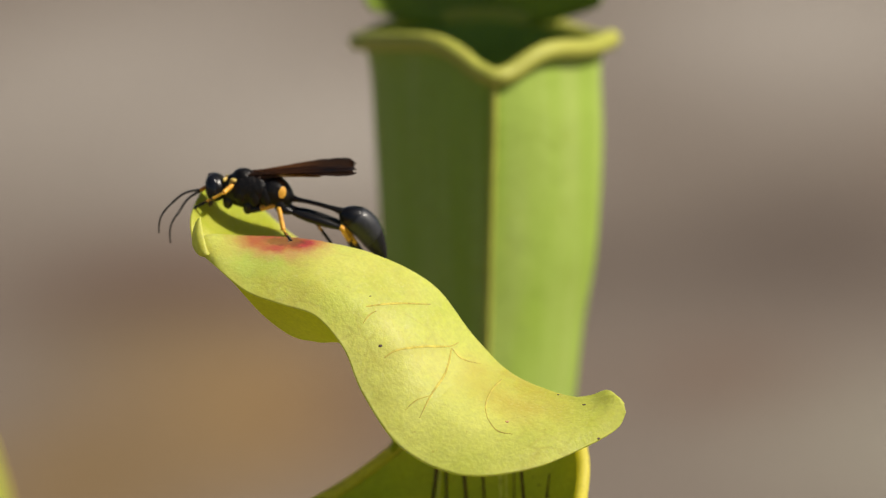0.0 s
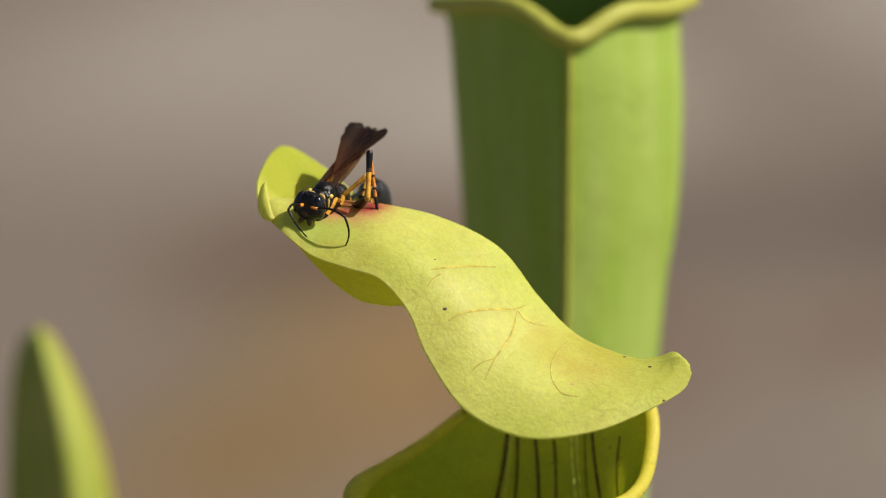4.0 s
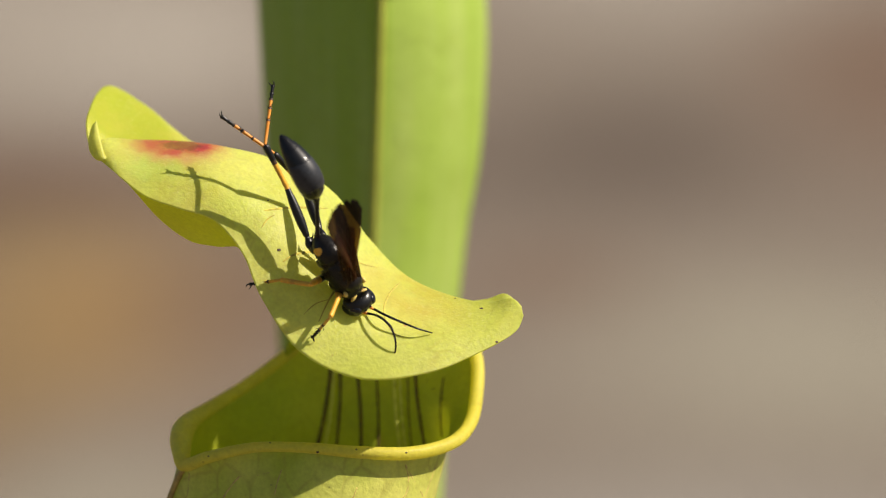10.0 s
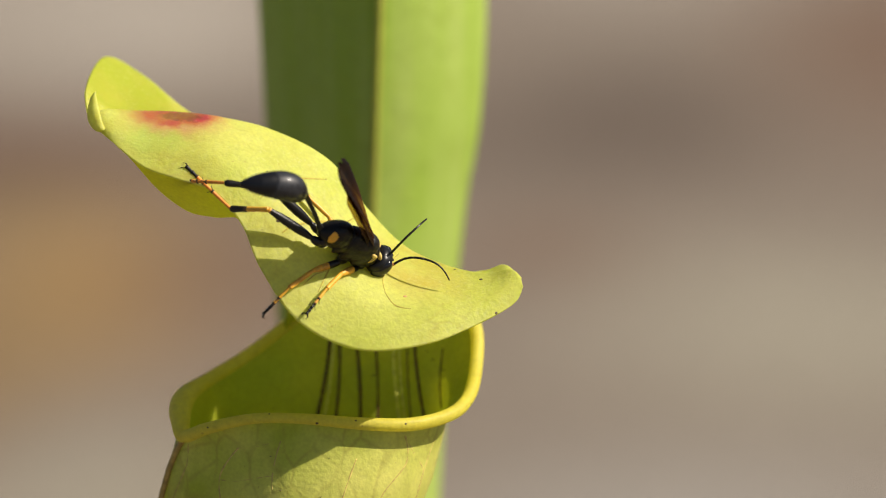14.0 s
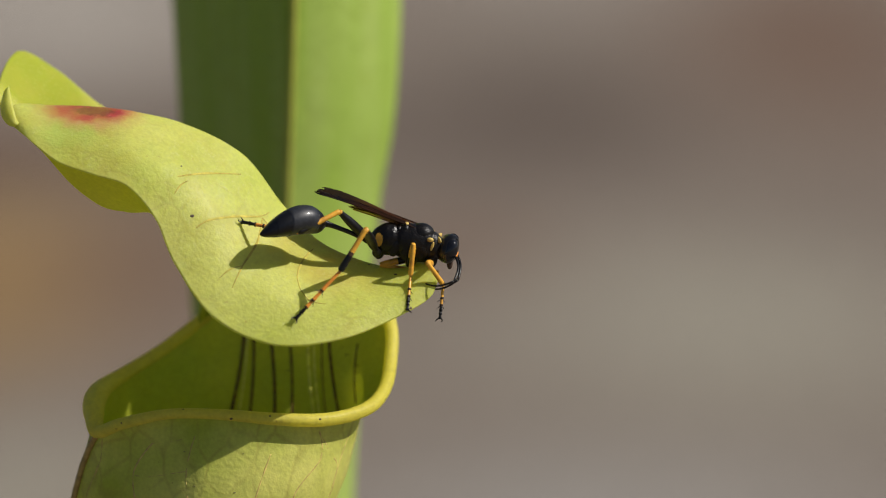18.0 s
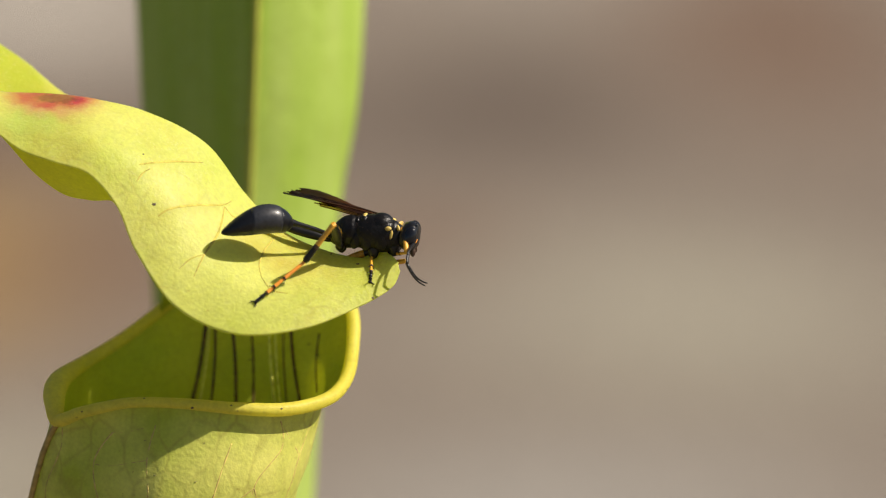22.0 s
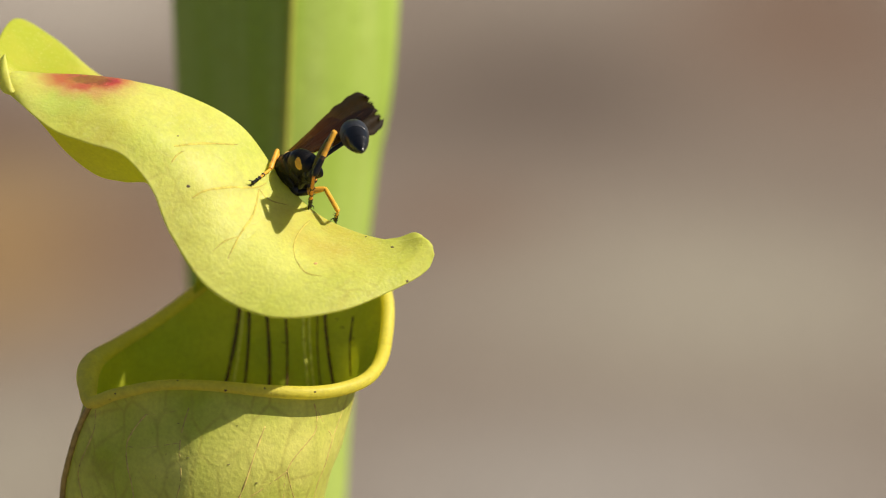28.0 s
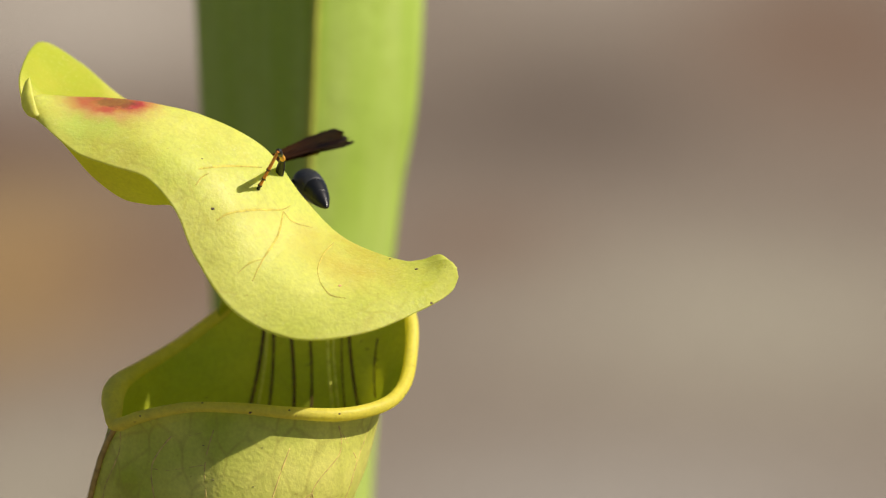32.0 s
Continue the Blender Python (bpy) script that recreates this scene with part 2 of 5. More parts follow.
FAR_LIP = blade_material("far_lip", (0.50, 0.50, 0.09), (0.44, 0.46, 0.07), (0.36, 0.28, 0.07), tissue=0.12)


def plain(name, colour, rough, scale=900.0, spread=0.35, bump=0.15, **more):
    n = Nodes(name)
    f = n.noise(scale, 4.0, 0.6)
    c = n.mix(n.ramp(f, (0.3, 0.0), (0.7, 1.0)), tuple(x * (1 - spread) for x in colour), tuple(min(1.0, x * (1 + spread)) for x in colour))
    n.bump(f, bump, 0.00008)
    return n.finish(c, rough, **more)


VEIN = plain("vein_tissue", (0.50, 0.42, 0.08), 0.8, Specular_IOR_Level=0.1)
WALL_VEIN = plain("brown_vein", (0.55, 0.44, 0.12), 0.7, Specular_IOR_Level=0.2)
RED_STRIPE = plain("dark_red_stripe", (0.075, 0.022, 0.012), 0.5, spread=0.5)
PALE_STRIPE = plain("pale_stripe", (0.78, 0.74, 0.14), 0.5)
SCAR = plain("brown_scar", (0.09, 0.06, 0.03), 0.7)
PINK_SCAR = plain("pink_scar", (0.62, 0.36, 0.13), 0.6)
SEAM = plain("seam_tissue", (0.36, 0.25, 0.06), 0.5)


def ground_material():
    n = Nodes("bare_ground")
    colour = n.mix(n.ramp(n.noise(1.1, 3.0), (0.35, 0.0), (0.65, 1.0)), (0.165, 0.133, 0.104), (0.19, 0.158, 0.125))
    # soil, straw and gravel lie in soft-edged patches
    for u, v, along, deep, tone, amount in PATCHES:
        p = on_ground(u, v)
        across = (p - EYE).length / REACH * along
        away = abs((on_ground(u, v - deep) - on_ground(u, v + deep)).y) / 2
        b = n.blob(p, (across, away, 5.0))
        colour = n.mix(n.math("MULTIPLY", b, amount), colour, tone)
    grit = n.noise(60.0, 5.0, 0.7)
    colour = n.mix(1.0, colour, n.ramp(grit, (0.3, 0.86), (0.7, 1.36)), "MULTIPLY")
    n.bump(grit, 0.6, 0.01)
    return n.finish(colour, 0.9, Specular_IOR_Level=0.2)


STRAW, SOIL, UMBER, GRAVEL, PALE = (0.25, 0.158, 0.062), (0.072, 0.052, 0.040), (0.135, 0.084, 0.056), (0.255, 0.23, 0.178), (0.385, 0.35, 0.30)
PATCHES = [
    (350, 230, 1000, 190, SOIL, 0.45),
    (-80, 250, 520, 150, UMBER, 0.9),
    (-190, 300, 420, 140, SOIL, 0.4),
    (-150, 370, 430, 150, (0.165, 0.112, 0.055), 0.7),
    (40, 480, 460, 260, STRAW, 0.95),
    (-300, 620, 460, 300, (0.185, 0.122, 0.054), 0.95),
    (330, 460, 420, 220, UMBER, 0.7),
    (200, 0, 520, 230, PALE, 0.6),
    (-250, -120, 800, 300, PALE, 0.5),
    (60, 880, 460, 260, GRAVEL, 0.85),
    (1010, 190, 480, 210, SOIL, 0.62),
    (850, 430, 330, 130, UMBER, 0.6),
    (1480, 60, 460, 280, UMBER, 0.85),
    (1330, 560, 700, 260, GRAVEL, 0.95),
    (1000, -200, 600, 230, PALE, 0.6),
    (1100, 930, 900, 260, (0.265, 0.245, 0.215), 0.75),
]
GROUND = ground_material()


# ---- building helpers ----
def part(name, bm, material, parent=None, label="", smooth=True):
    mesh = bpy.data.meshes.new(name)
    bmesh.ops.recalc_face_normals(bm, faces=bm.faces)
    bm.to_mesh(mesh)
    bm.free()
    if smooth:
        mesh.shade_smooth()
    for m in material if isinstance(material, (list, tuple)) else [material]:
        mesh.materials.append(m)
    ob = new(name, mesh)
    if parent:
        ob.parent = parent
    if label:
        tagged(ob, label)
    return ob


def thing(name, label, category, group="", kind="", at=None):
    ob = new(name)
    ob.empty_display_size = 0.005
    if at is not None:
        ob.location = at
    return tagged(ob, label, category, group, kind)


def glide(points, x):
    """A smooth curve through evenly numbered points."""
    n = len(points)
    i = min(max(int(math.floor(x)), 0), n - 2)
    f = x - i
    a, b, c, d = (np.array(points[min(max(i + k, 0), n - 1)], float) for k in (-1, 0, 1, 2))
    return 0.5 * (2 * b + (c - a) * f + (2 * a - 5 * b + 4 * c - d) * f * f + (3 * b - a - 3 * c + d) * f ** 3)


def loop_glide(points, x):
    n = len(points)
    i = int(math.floor(x))
    f = x - i
    a, b, c, d = (np.array(points[(i + k) % n], float) for k in (-1, 0, 1, 2))
    return 0.5 * (2 * b + (c - a) * f + (2 * a - 5 * b + 4 * c - d) * f * f + (3 * b - a - 3 * c + d) * f ** 3)


def skin(rows, closed=False, cap_start=False, cap_end=False):
    """A bmesh sheet over rows of points."""
    bm = bmesh.new()
    vs = [[bm.verts.new(p) for p in row] for row in rows]
    m = len(rows[0])
    for a, b in zip(vs, vs[1:]):
        for j in range(m if closed else m - 1):
            k = (j + 1) % m
            bm.faces.new((a[j], a[k], b[k], b[j]))
    if cap_start:
        bm.faces.new(vs[0][::-1])
    if cap_end:
        bm.faces.new(vs[-1])
    return bm


def pipe(points, radii, sides=10, flat=1.0, closed=False):
    """A round or flattened rod along points, with a radius for each."""
    rows = []
    n = len(points)
    side = None
    for i, p in enumerate(points):
        if closed:
            t = points[(i + 1) % n] - points[i - 1]
        else:
            t = points[min(i + 1, n - 1)] - points[max(i - 1, 0)]
        t = t.normalized()
        if side is None:
            side = t.orthogonal().normalized()
        side = (side - t * side.dot(t)).normalized()
        other = t.cross(side)
        r = radii[i] if isinstance(radii, (list, tuple)) else radii
        rows.append([p + (side * math.cos(a) + other * (math.sin(a) * flat)) * r for a in (2 * math.pi * k / sides for k in range(sides))])
    if closed:
        rows.append(rows[0])
        bm = skin(rows, True)
        bmesh.ops.remove_doubles(bm, verts=bm.verts, dist=1e-7)
        return bm
    return skin(rows, True, True, True)


def thicken(ob, metres, offset=-1.0):
    m = ob.modifiers.new("thickness", "SOLIDIFY")
    m.thickness, m.offset = metres, offset


# ---- ground ----
bm = bmesh.new()
bmesh.ops.create_grid(bm, x_segments=40, y_segments=40, size=300)
tagged(part("ground", bm, GROUND), "dry bare ground of soil, straw and pale gravel", "ground", kind="structure")

# ---- the near pitcher plant ----
# four edges of the hood, from its tip to its free end: far edge, fold, near edge, turned-under edge
FAR = [(40, 185, -40), (36, 130, -110), (70, 76, -250), (140, 112, -290), (222, 178, -240), (330, 225, -170), (448, 292, -170),
       (515, 382, -180), (590, 440, -150), (672, 466, -110), (742, 463, -80), (779, 453, -60), (803, 474, -16)]
FOLD = [(46, 192, -30), (68, 172, -45), (130, 175, -70), (205, 178, -75), (272, 186, -70), (364, 205, -75), (463, 260, -85),
        (533, 350, -95), (600, 416, -80), (680, 451, -60), (746, 465, -40), (788, 461, -23), (808, 477, -8)]
NEAR = [(62, 208, -20), (93, 237, 10), (140, 273, 30), (200, 295, 40), (262, 317, 45), (315, 374, 50), (351, 455, 60),
        (418, 548, 80), (523, 597, 95), (643, 588, 80), (742, 550, 40), (797, 519, 10), (811, 489, 0)]
UNDER = [(66, 205, -25), (102, 232, -10), (152, 302, -35), (212, 350, -55), (262, 363, -35), (320, 372, 25), (358, 452, 45),
         (424, 542, 65), (526, 588, 80), (642, 578, 65), (740, 542, 28), (794, 515, 2), (809, 488, -4)]
BULGE = [0, 6, 16, 22, 26, 30, 34, 36, 34, 26, 18, 8, 0]
plant = thing("pitcher_plant", "yellow-green trumpet pitcher plant with a wavy hood over its mouth", "plant", "pitcher plants", at=PLANT_AT)


def child(name, bm, material, parent, label=""):
    """A part given in world places, under a thing that stands elsewhere."""
    base = parent.location if parent.parent is None else parent.parent.location
    bmesh.ops.translate(bm, verts=bm.verts, vec=-base)
    return part(name, bm, material, parent, label)


def hood_row(x, under=False):
    a, b, c, d = (glide(e, x) for e in (FAR, FOLD, NEAR, UNDER))
    lift = np.array([0, 0, HOOD_W])
    a, b, c, d = a + lift, b + lift, c + lift, d + lift
    drop = float(np.interp(x, [4, 5, 6, 9, 10.5, 11.5], [0, 8, 10, 9, 5, 0]))
    b = b + np.array([0, drop, 0])
    c = c + np.array([-4, 4, 0]) * float(np.interp(x, [4, 5.5, 7, 8, 10, 11], [0, 1, 1, 0.9, 0.6, 0]))
    mid = (b + c) / 2 + np.array([0, 0, float(glide([(k,) for k in BULGE], x)[0])])
    dip = float(np.interp(x, [0, 1, 2, 4, 5, 6], [0, 0.6, 1, 1, 0.3, 0]))
    hollow = b + (a - b) * 0.22 + np.array([0, 26, -34]) * dip
    if under:
        return [spot(*(c + (d - c) * f + np.array([0, 4 * math.sin(math.pi * f), -2 - 3 * f]))) for f in np.linspace(0, 1, 13)]
    ctrl = [a, hollow, b, mid, c]
    row = []
    for j in range(65):
        row.append(spot(*glide(ctrl, j / 16)))
    return row


bm = skin([hood_row(k / 14) for k in range(12 * 14 + 1)])
bmesh.ops.remove_doubles(bm, verts=bm.verts, dist=1e-6)
from mathutils.bvhtree import BVHTree
LEAF = BVHTree.FromBMesh(bm)
hood = child("hood", bm, HOOD, plant, "wavy yellow-green hood with a red stain on its fold")
thicken(hood, 0.0003, 0.0)
under_lobe = child("under_lobe", skin([hood_row(k / 14, True) for k in range(8, 76)]), UNDER_BLADE, plant, "sunlit underside of the hood's far lobe")


def leaf_w(u, v, miss=None):
    """How far the hood stands towards the lens under a place of the plan."""
    d = (spot(u, v) - EYE).normalized()
    hit = LEAF.ray_cast(EYE, d)[0]
    if hit is None:
        return miss
    return -(hit - HUB).dot(AHEAD) / UNIT


def on_leaf(u, v, lift=0.0):
    d = (spot(u, v) - EYE).normalized()
    hit, normal, _, _ = LEAF.ray_cast(EYE, d)
    if hit is None:
        hit, normal, _, _ = LEAF.find_nearest(spot(u, v, HOOD_W))
    if normal.dot(d) > 0:
        normal = -normal
    return hit + normal * (lift * UNIT), normal


VEIN_LIFT = 2.75


def leaf_vein(points, wide):
    """A low, soft-sided ridge that follows the blade."""
    n = 6 * (len(points) - 1)
    rows = []
    for k in range(n + 1):
        here, ahead = glide(points, k / 6), glide(points, min(k, n - 1) / 6 + 1 / 6)
        back = glide(points, min(k, n - 1) / 6)
        d = ahead - back
        side = np.array([-d[1], d[0]]) / max(1e-6, float(np.hypot(*d)))
        half = 1.35 * wide * (0.3 + 0.7 * math.sin(math.pi * min(0.97, 0.1 + k / (n + 1)))) * (1 + 0.25 * noise.noise((here[0] * 0.11, here[1] * 0.11, 0)))
        rows.append([on_leaf(*(here + side * half * f), lift=VEIN_LIFT + 0.55 * (1 - f * f) - 0.35)[0] for f in (-1, -0.5, 0, 0.5, 1)])
    child("vein", skin(rows), VEIN, plant)


for points, wide in (([(383, 392), (405, 379), (450, 373), (495, 373), (512, 366)], 1.5), ([(500, 376), (490, 420), (465, 460), (446, 500)], 1.5),
                     ([(590, 432), (572, 452), (562, 478), (566, 502)], 1.2), ([(350, 301), (400, 296), (462, 298)], 1.3),
                     ([(345, 331), (356, 316), (368, 309)], 1.0), ([(500, 376), (520, 396), (552, 405)], 0.9), ([(465, 460), (440, 468), (420, 486)], 0.8), ([(566, 502), (584, 524), (612, 530)], 0.8)):
    leaf_vein(points, wide)


def scar(where, normal, r, material):
    """A small flat crust on a surface."""
    bm = bmesh.new()
    bmesh.ops.create_icosphere(bm, subdivisions=2, radius=r * UNIT)
    for vert in bm.verts:
        vert.co *= 1 + 0.25 * noise.noise(vert.co * 9000 + where * 700)
    bmesh.ops.transform(bm, verts=bm.verts, matrix=Matrix.Translation(where) @ normal.to_track_quat("Z", "Y").to_matrix().to_4x4() @ Matrix.Diagonal((1.15, 0.85, 0.22, 1)))
    child("scar", bm, material, plant)


for u, v, r, dark in ((376, 371, 3.2, 1), (601, 508, 3, 0), (737, 479, 3, 1), (357, 283, 1.6, 1), (763, 538, 2.4, 1), (690, 461, 2.0, 1)):
    scar(*on_leaf(u, v, 2.4), r, SCAR if dark else PINK_SCAR)

# a small fold at the hood's tip
rows = []
for k in range(13):
    a = glide([(44, 146, -52), (38, 168, -40), (39, 190, -28), (50, 206, -16), (62, 210, -12)], k / 3)
    b = glide([(53, 136, -50), (57, 160, -30), (62, 182, -14), (67, 197, -10), (70, 203, -10)], k / 3)
    rows.append([spot(*(a * (1 - f) + b * f + np.array([0, 0, HOOD_W + 7 * math.sin(math.pi * f)]))) for f in np.linspace(0, 1, 7)])
thicken(child("tip_fold", skin(rows), HOOD, plant), 0.0004)

# the mouth's edge, all round, from the seam
RIM = [(207, 752, 120), (250, 738, 152), (330, 722, 178), (420, 723, 188), (520, 732, 182), (610, 734, 152), (680, 717, 102), (714, 684, 42),
       (727, 630, -20), (727, 565, -72), (700, 510, -118), (620, 480, -142), (525, 478, -155), (445, 505, -155), (394, 553, -142),
       (323, 607, -118), (257, 648, -80), (217, 674, -30), (201, 697, 30), (200, 727, 84)]
RINGS = 160


def rim_at(x):
    return loop_glide(RIM, x * len(RIM) / RINGS)


def wall_rows(inset):
    top = [rim_at(i) for i in range(RINGS)]
    rows = [top]

    def ring(level, blend, tuck=0.0):
        f = min(1.0, max(0.0, (level - 700) / 190))
        cu = 462 - 70 * f - 60 * (1 - math.exp(-max(0, level - 890) / 500))
        wide = (1 - 0.13 * f) * (1 - 0.78 * min(1.0, max(0, level - 900) / 5400) ** 0.8) * (1 - tuck)
        far = 0.25 * max(0, level - 840)
        out = []
        for i, (u, v, w) in enumerate(top):
            seam = 1 + 0.05 * max(0.0, math.cos(2 * math.pi * i / RINGS)) ** 40 * f
            w2 = -25 + (w + 25) * wide * (1 + 0.12 * f) + 8 * f - 90 * f * max(0.0, (430 - u) / 220) * (1 if w > 60 else 0.5) - far
            v2 = level + 0.25 * (w2 + far)
            out.append(np.array([cu + (u - 462) * wide * seam, v * (1 - blend) + v2 * blend, w2]))
        return out

    rows.append(ring(705, 0.10, 0.03))
    rows.append(ring(725, 0.24, 0.045))
    rows.append(ring(750, 0.42, 0.045))
    rows.append(ring(780, 0.62, 0.03))
    rows.append(ring(810, 0.80, 0.012))
    rows.append(ring(845, 0.95, 0.0))
    for level in (880, 930, 1000, 1150, 1400, 1900, 2600, 3500, 4500, 5500, 6350):
        rows.append(ring(level, 1.0))
    out = []
    for row in rows:
        c = np.mean(row, axis=0)
        out.append([spot(*(p + (c - p) * np.array([1, 0, 1]) * inset / max(60, np.linalg.norm((c - p)[[0, 2]])))) for p in row])
    return out


child("wall", skin(wall_rows(0), True), PITCHER, plant, "veined yellow-green pitcher wall")
child("lining", skin(wall_rows(3)[:11], True), LINING, plant, "smooth olive-green lining of the mouth")
line = [spot(*rim_at(i)) for i in range(RINGS)]
wide = []
for i in range(RINGS):
    x = i / RINGS
    wide.append(UNIT * (12.0 + 8.5 * math.exp(-((x - 0.90) / 0.07) ** 2) - 3 * math.exp(-((x - 0.12) / 0.08) ** 2)))
bm = pipe(line, wide, 14, closed=True)
ROLL = BVHTree.FromBMesh(bm)
child("lip", bm, LIP, plant, "rolled yellow lip round the mouth")

seam = [row[0] for row in wall_rows(-4)][1:]
child("seam", pipe(seam, 5.5 * UNIT, 8), SEAM, plant, "reddish seam down the pitcher")

# brown veins that run down the wall and meet in a loose net
SKIN = wall_rows(1.5)


def on_wall(i, r):
    """A place on the outside of the wall, i round it from the seam and r rows down it."""
    a, b = int(i), int(r)
    f, g = i - a, r - b
    p = SKIN[b][a % RINGS].lerp(SKIN[b][(a + 1) % RINGS], f)
    q = SKIN[b + 1][a % RINGS].lerp(SKIN[b + 1][(a + 1) % RINGS], f)
    return p.lerp(q, g)


def wall_vein(points, wide):
    n = 10 * (len(points) - 1)
    line = [on_wall(*glide(points, k / 10)) for k in range(n + 1)]
    child("vein", pipe(line, [wide * UNIT * (0.72 + 0.3 * noise.noise(p * 1500)) for p in line], 6), WALL_VEIN, plant)


vein_rng = random.Random(21)
# knots of the net: columns round the wall, rows down it
knots = [[(4.0 + 9.6 * c + vein_rng.uniform(-2.0, 2.0) + 0.3 * r, 3.1 + 1.55 * r + (0.8 if c % 2 else 0.0) + vein_rng.uniform(-0.3, 0.3)) for r in range(7)] for c in range(6)]
for c in range(6):
    wall_vein(knots[c], 3.0 if c % 2 else 2.6)
    for r in range(6):
        if c < 5 and vein_rng.random() < 0.6:
            (ai, ar), (bi, br) = knots[c][r], knots[c + 1][r + (0 if c % 2 else 1)]
            wall_vein([(ai, ar), (ai * 0.6 + bi * 0.4 + vein_rng.uniform(-0.6, 0.6), (ar + br) / 2 + vein_rng.uniform(-0.25, 0.25)), (bi, br)], 2.3)

# the neck that carries the hood, rising from the back of the mouth
neck = []
for i in range(21):
    a = rim_at((9.2 + 5.0 * i / 20) * RINGS / len(RIM))
    q = i / 20
    b = np.array([722 - 272 * q, 478 - 165 * q + 20 * math.sin(math.pi * q), 40 - 20 * math.sin(math.pi * q)])
    neck.append([spot(*(a * (1 - f) + b * f)) for f in np.linspace(0, 1, 9)])
NECK = BVHTree.FromBMesh(skin(neck))
neck = child("neck", skin(neck), LINING, plant, "olive neck between mouth and hood")
thicken(neck, 0.0006)


# stripes that run down the lining behind the hood
def stripe(points, wide, material, name="stripe"):
    line = [spot(*glide(points, k / 8)) for k in range(8 * (len(points) - 1) + 1)]
    child(name, pipe(line, [wide * UNIT * (0.8 + 0.35 * noise.noise(p * 2500)) for p in line], 6), material, plant)


INSIDE = BVHTree.FromBMesh(skin(wall_rows(5), True))


def lining_w(u, v):
    d = (spot(u, v) - EYE).normalized()
    start = spot(u, v, 60)
    hits = [tree.ray_cast(start, d)[0] for tree in (INSIDE, NECK)]
    return max([-(hit - HUB).dot(AHEAD) / UNIT for hit in hits if hit is not None], default=-200)


for top, foot, wide, tone in (((470, 560), (438, 725), 3.6, 0), ((484, 560), (474, 725), 3.0, 0), ((511, 560), (520, 728), 3.6, 0), ((545, 560), (550, 728), 2.4, 0),
                              ((580, 560), (592, 728), 3.2, 1), ((590, 560), (602, 728), 2.6, 1), ((475, 560), (452, 725), 3.0, 1), ((616, 560), (637, 725), 3.0, 0),
                              ((606, 560), (612, 725), 1.6, 0), ((668, 600), (664, 690), 1.6, 0)):
    pts = []
    for k in range(9):
        f = k / 8
        u = top[0] * (1 - f) + foot[0] * f + 8 * math.sin(math.pi * f) * (0.5 if top[0] < 560 else -0.5)
        v = top[1] * (1 - f) + (foot[1] + 15) * f
        pts.append((u, v, lining_w(u, v) + 3))
    stripe(pts, wide, PALE_STRIPE if tone else RED_STRIPE)


# dark specks on the lip, the wall and the lining
OUTSIDE = BVHTree.FromBMesh(skin(wall_rows(0), True))
for tree, lift, places in ((ROLL, 0.3, ((443, 731, 2.4), (512, 727, 1.7), (601, 733, 1.9), (717, 699, 1.8), (358, 714, 1.7), (248, 737, 1.6))),
                           (OUTSIDE, 0.3, ((448, 862, 2.2), (498, 894, 2.4), (464, 793, 1.6), (377, 850, 2.0), (360, 789, 2.0))),
                           (INSIDE, 2.2, ((649, 619, 2.6), (667, 638, 2.4), (667, 651, 2.6), (639, 605, 1.8), (366, 704, 2.0), (545, 646, 3.4), (549, 622, 3.0)))):
    for u, v, r in places:
        start = spot(u, v, 60) if tree is INSIDE else EYE
        d = (spot(u, v) - EYE).normalized()
        hit, normal, _, _ = tree.ray_cast(start, d)
        if hit is not None:
            normal = -normal if normal.dot(d) > 0 else normal
            scar(hit + normal * (lift * UNIT), normal, r, SCAR)

# ---- the far pitcher plant ----
FAR_AT = -920
far_plant = thing("pitcher_plant", "tall green pitcher plant standing behind the yellow one", "plant", "pitcher plants", at=(spot(540, 700).x, 0.19, 0))
# height on the plan, left side, seam, right side
FAR_SHAPE = [(-105, 338, 563, 744), (0, 344, 560, 750), (200, 354, 552, 736), (400, 366, 543, 703), (900, 390, 512, 657), (2400, 430, 500, 600), (6300, 470, 505, 560)]


def far_ring(x, grow=0.0):
    v, l, k, r = glide(FAR_SHAPE, x)
    half = (r - l) / 2 * (1 + grow)
    cu = (l + r) / 2
    ks = (k - cu) / half
    lean = 0.25 * (v - 100)
    out = []
    for i in range(15):
        f = i / 14
        out.append((cu - half + (ks + 1) * half * f, half * (1.15 * math.sin(f * math.pi / 2) ** 0.85 + 0.10 * f ** 8)))
    for i in range(1, 15):
        f = i / 14
        out.append((cu + ks * half + (1 - ks) * half * f, half * (1.15 * math.cos(f * math.pi / 2) ** 0.85 + 0.10 * (1 - f) ** 8)))
    for i in range(1, 24):
        a = math.pi * i / 24
        out.append((cu + half * math.cos(a), -half * 0.8 * math.sin(a)))
    return [(u, v, FAR_AT + w - lean) for u, w in out]


def far_rows(grow):
    rows = []
    for k in range(61):
        x = (k / 60) ** 1.3 * (len(FAR_SHAPE) - 1)
        row = far_ring(x, grow)
        if k < 12:
            # the mouth dips at the seam and rises towards the back
            f = 1 - k / 12
            kept = []
            c = sum(p[0] for p in row) / len(row)
            seam_u = row[14][0]
            for u, v, w in row:
                toward = (w - FAR_AT) / 190
                dip = 66 * math.exp(-((u - seam_u) / 62) ** 2) if toward > 0.2 else 0
                kept.append((u + (u - 546) * 0.08 * f ** 3, v - f * (68 - dip - 24 * max(0, (u - seam_u) / 190) + 60 * max(0, (u - 690) / 60) ** 2 * (u > 690) * 0.4 + 75 * max(0, -toward)), w))
            row = kept
        rows.append([spot(*p) for p in row])
    return rows


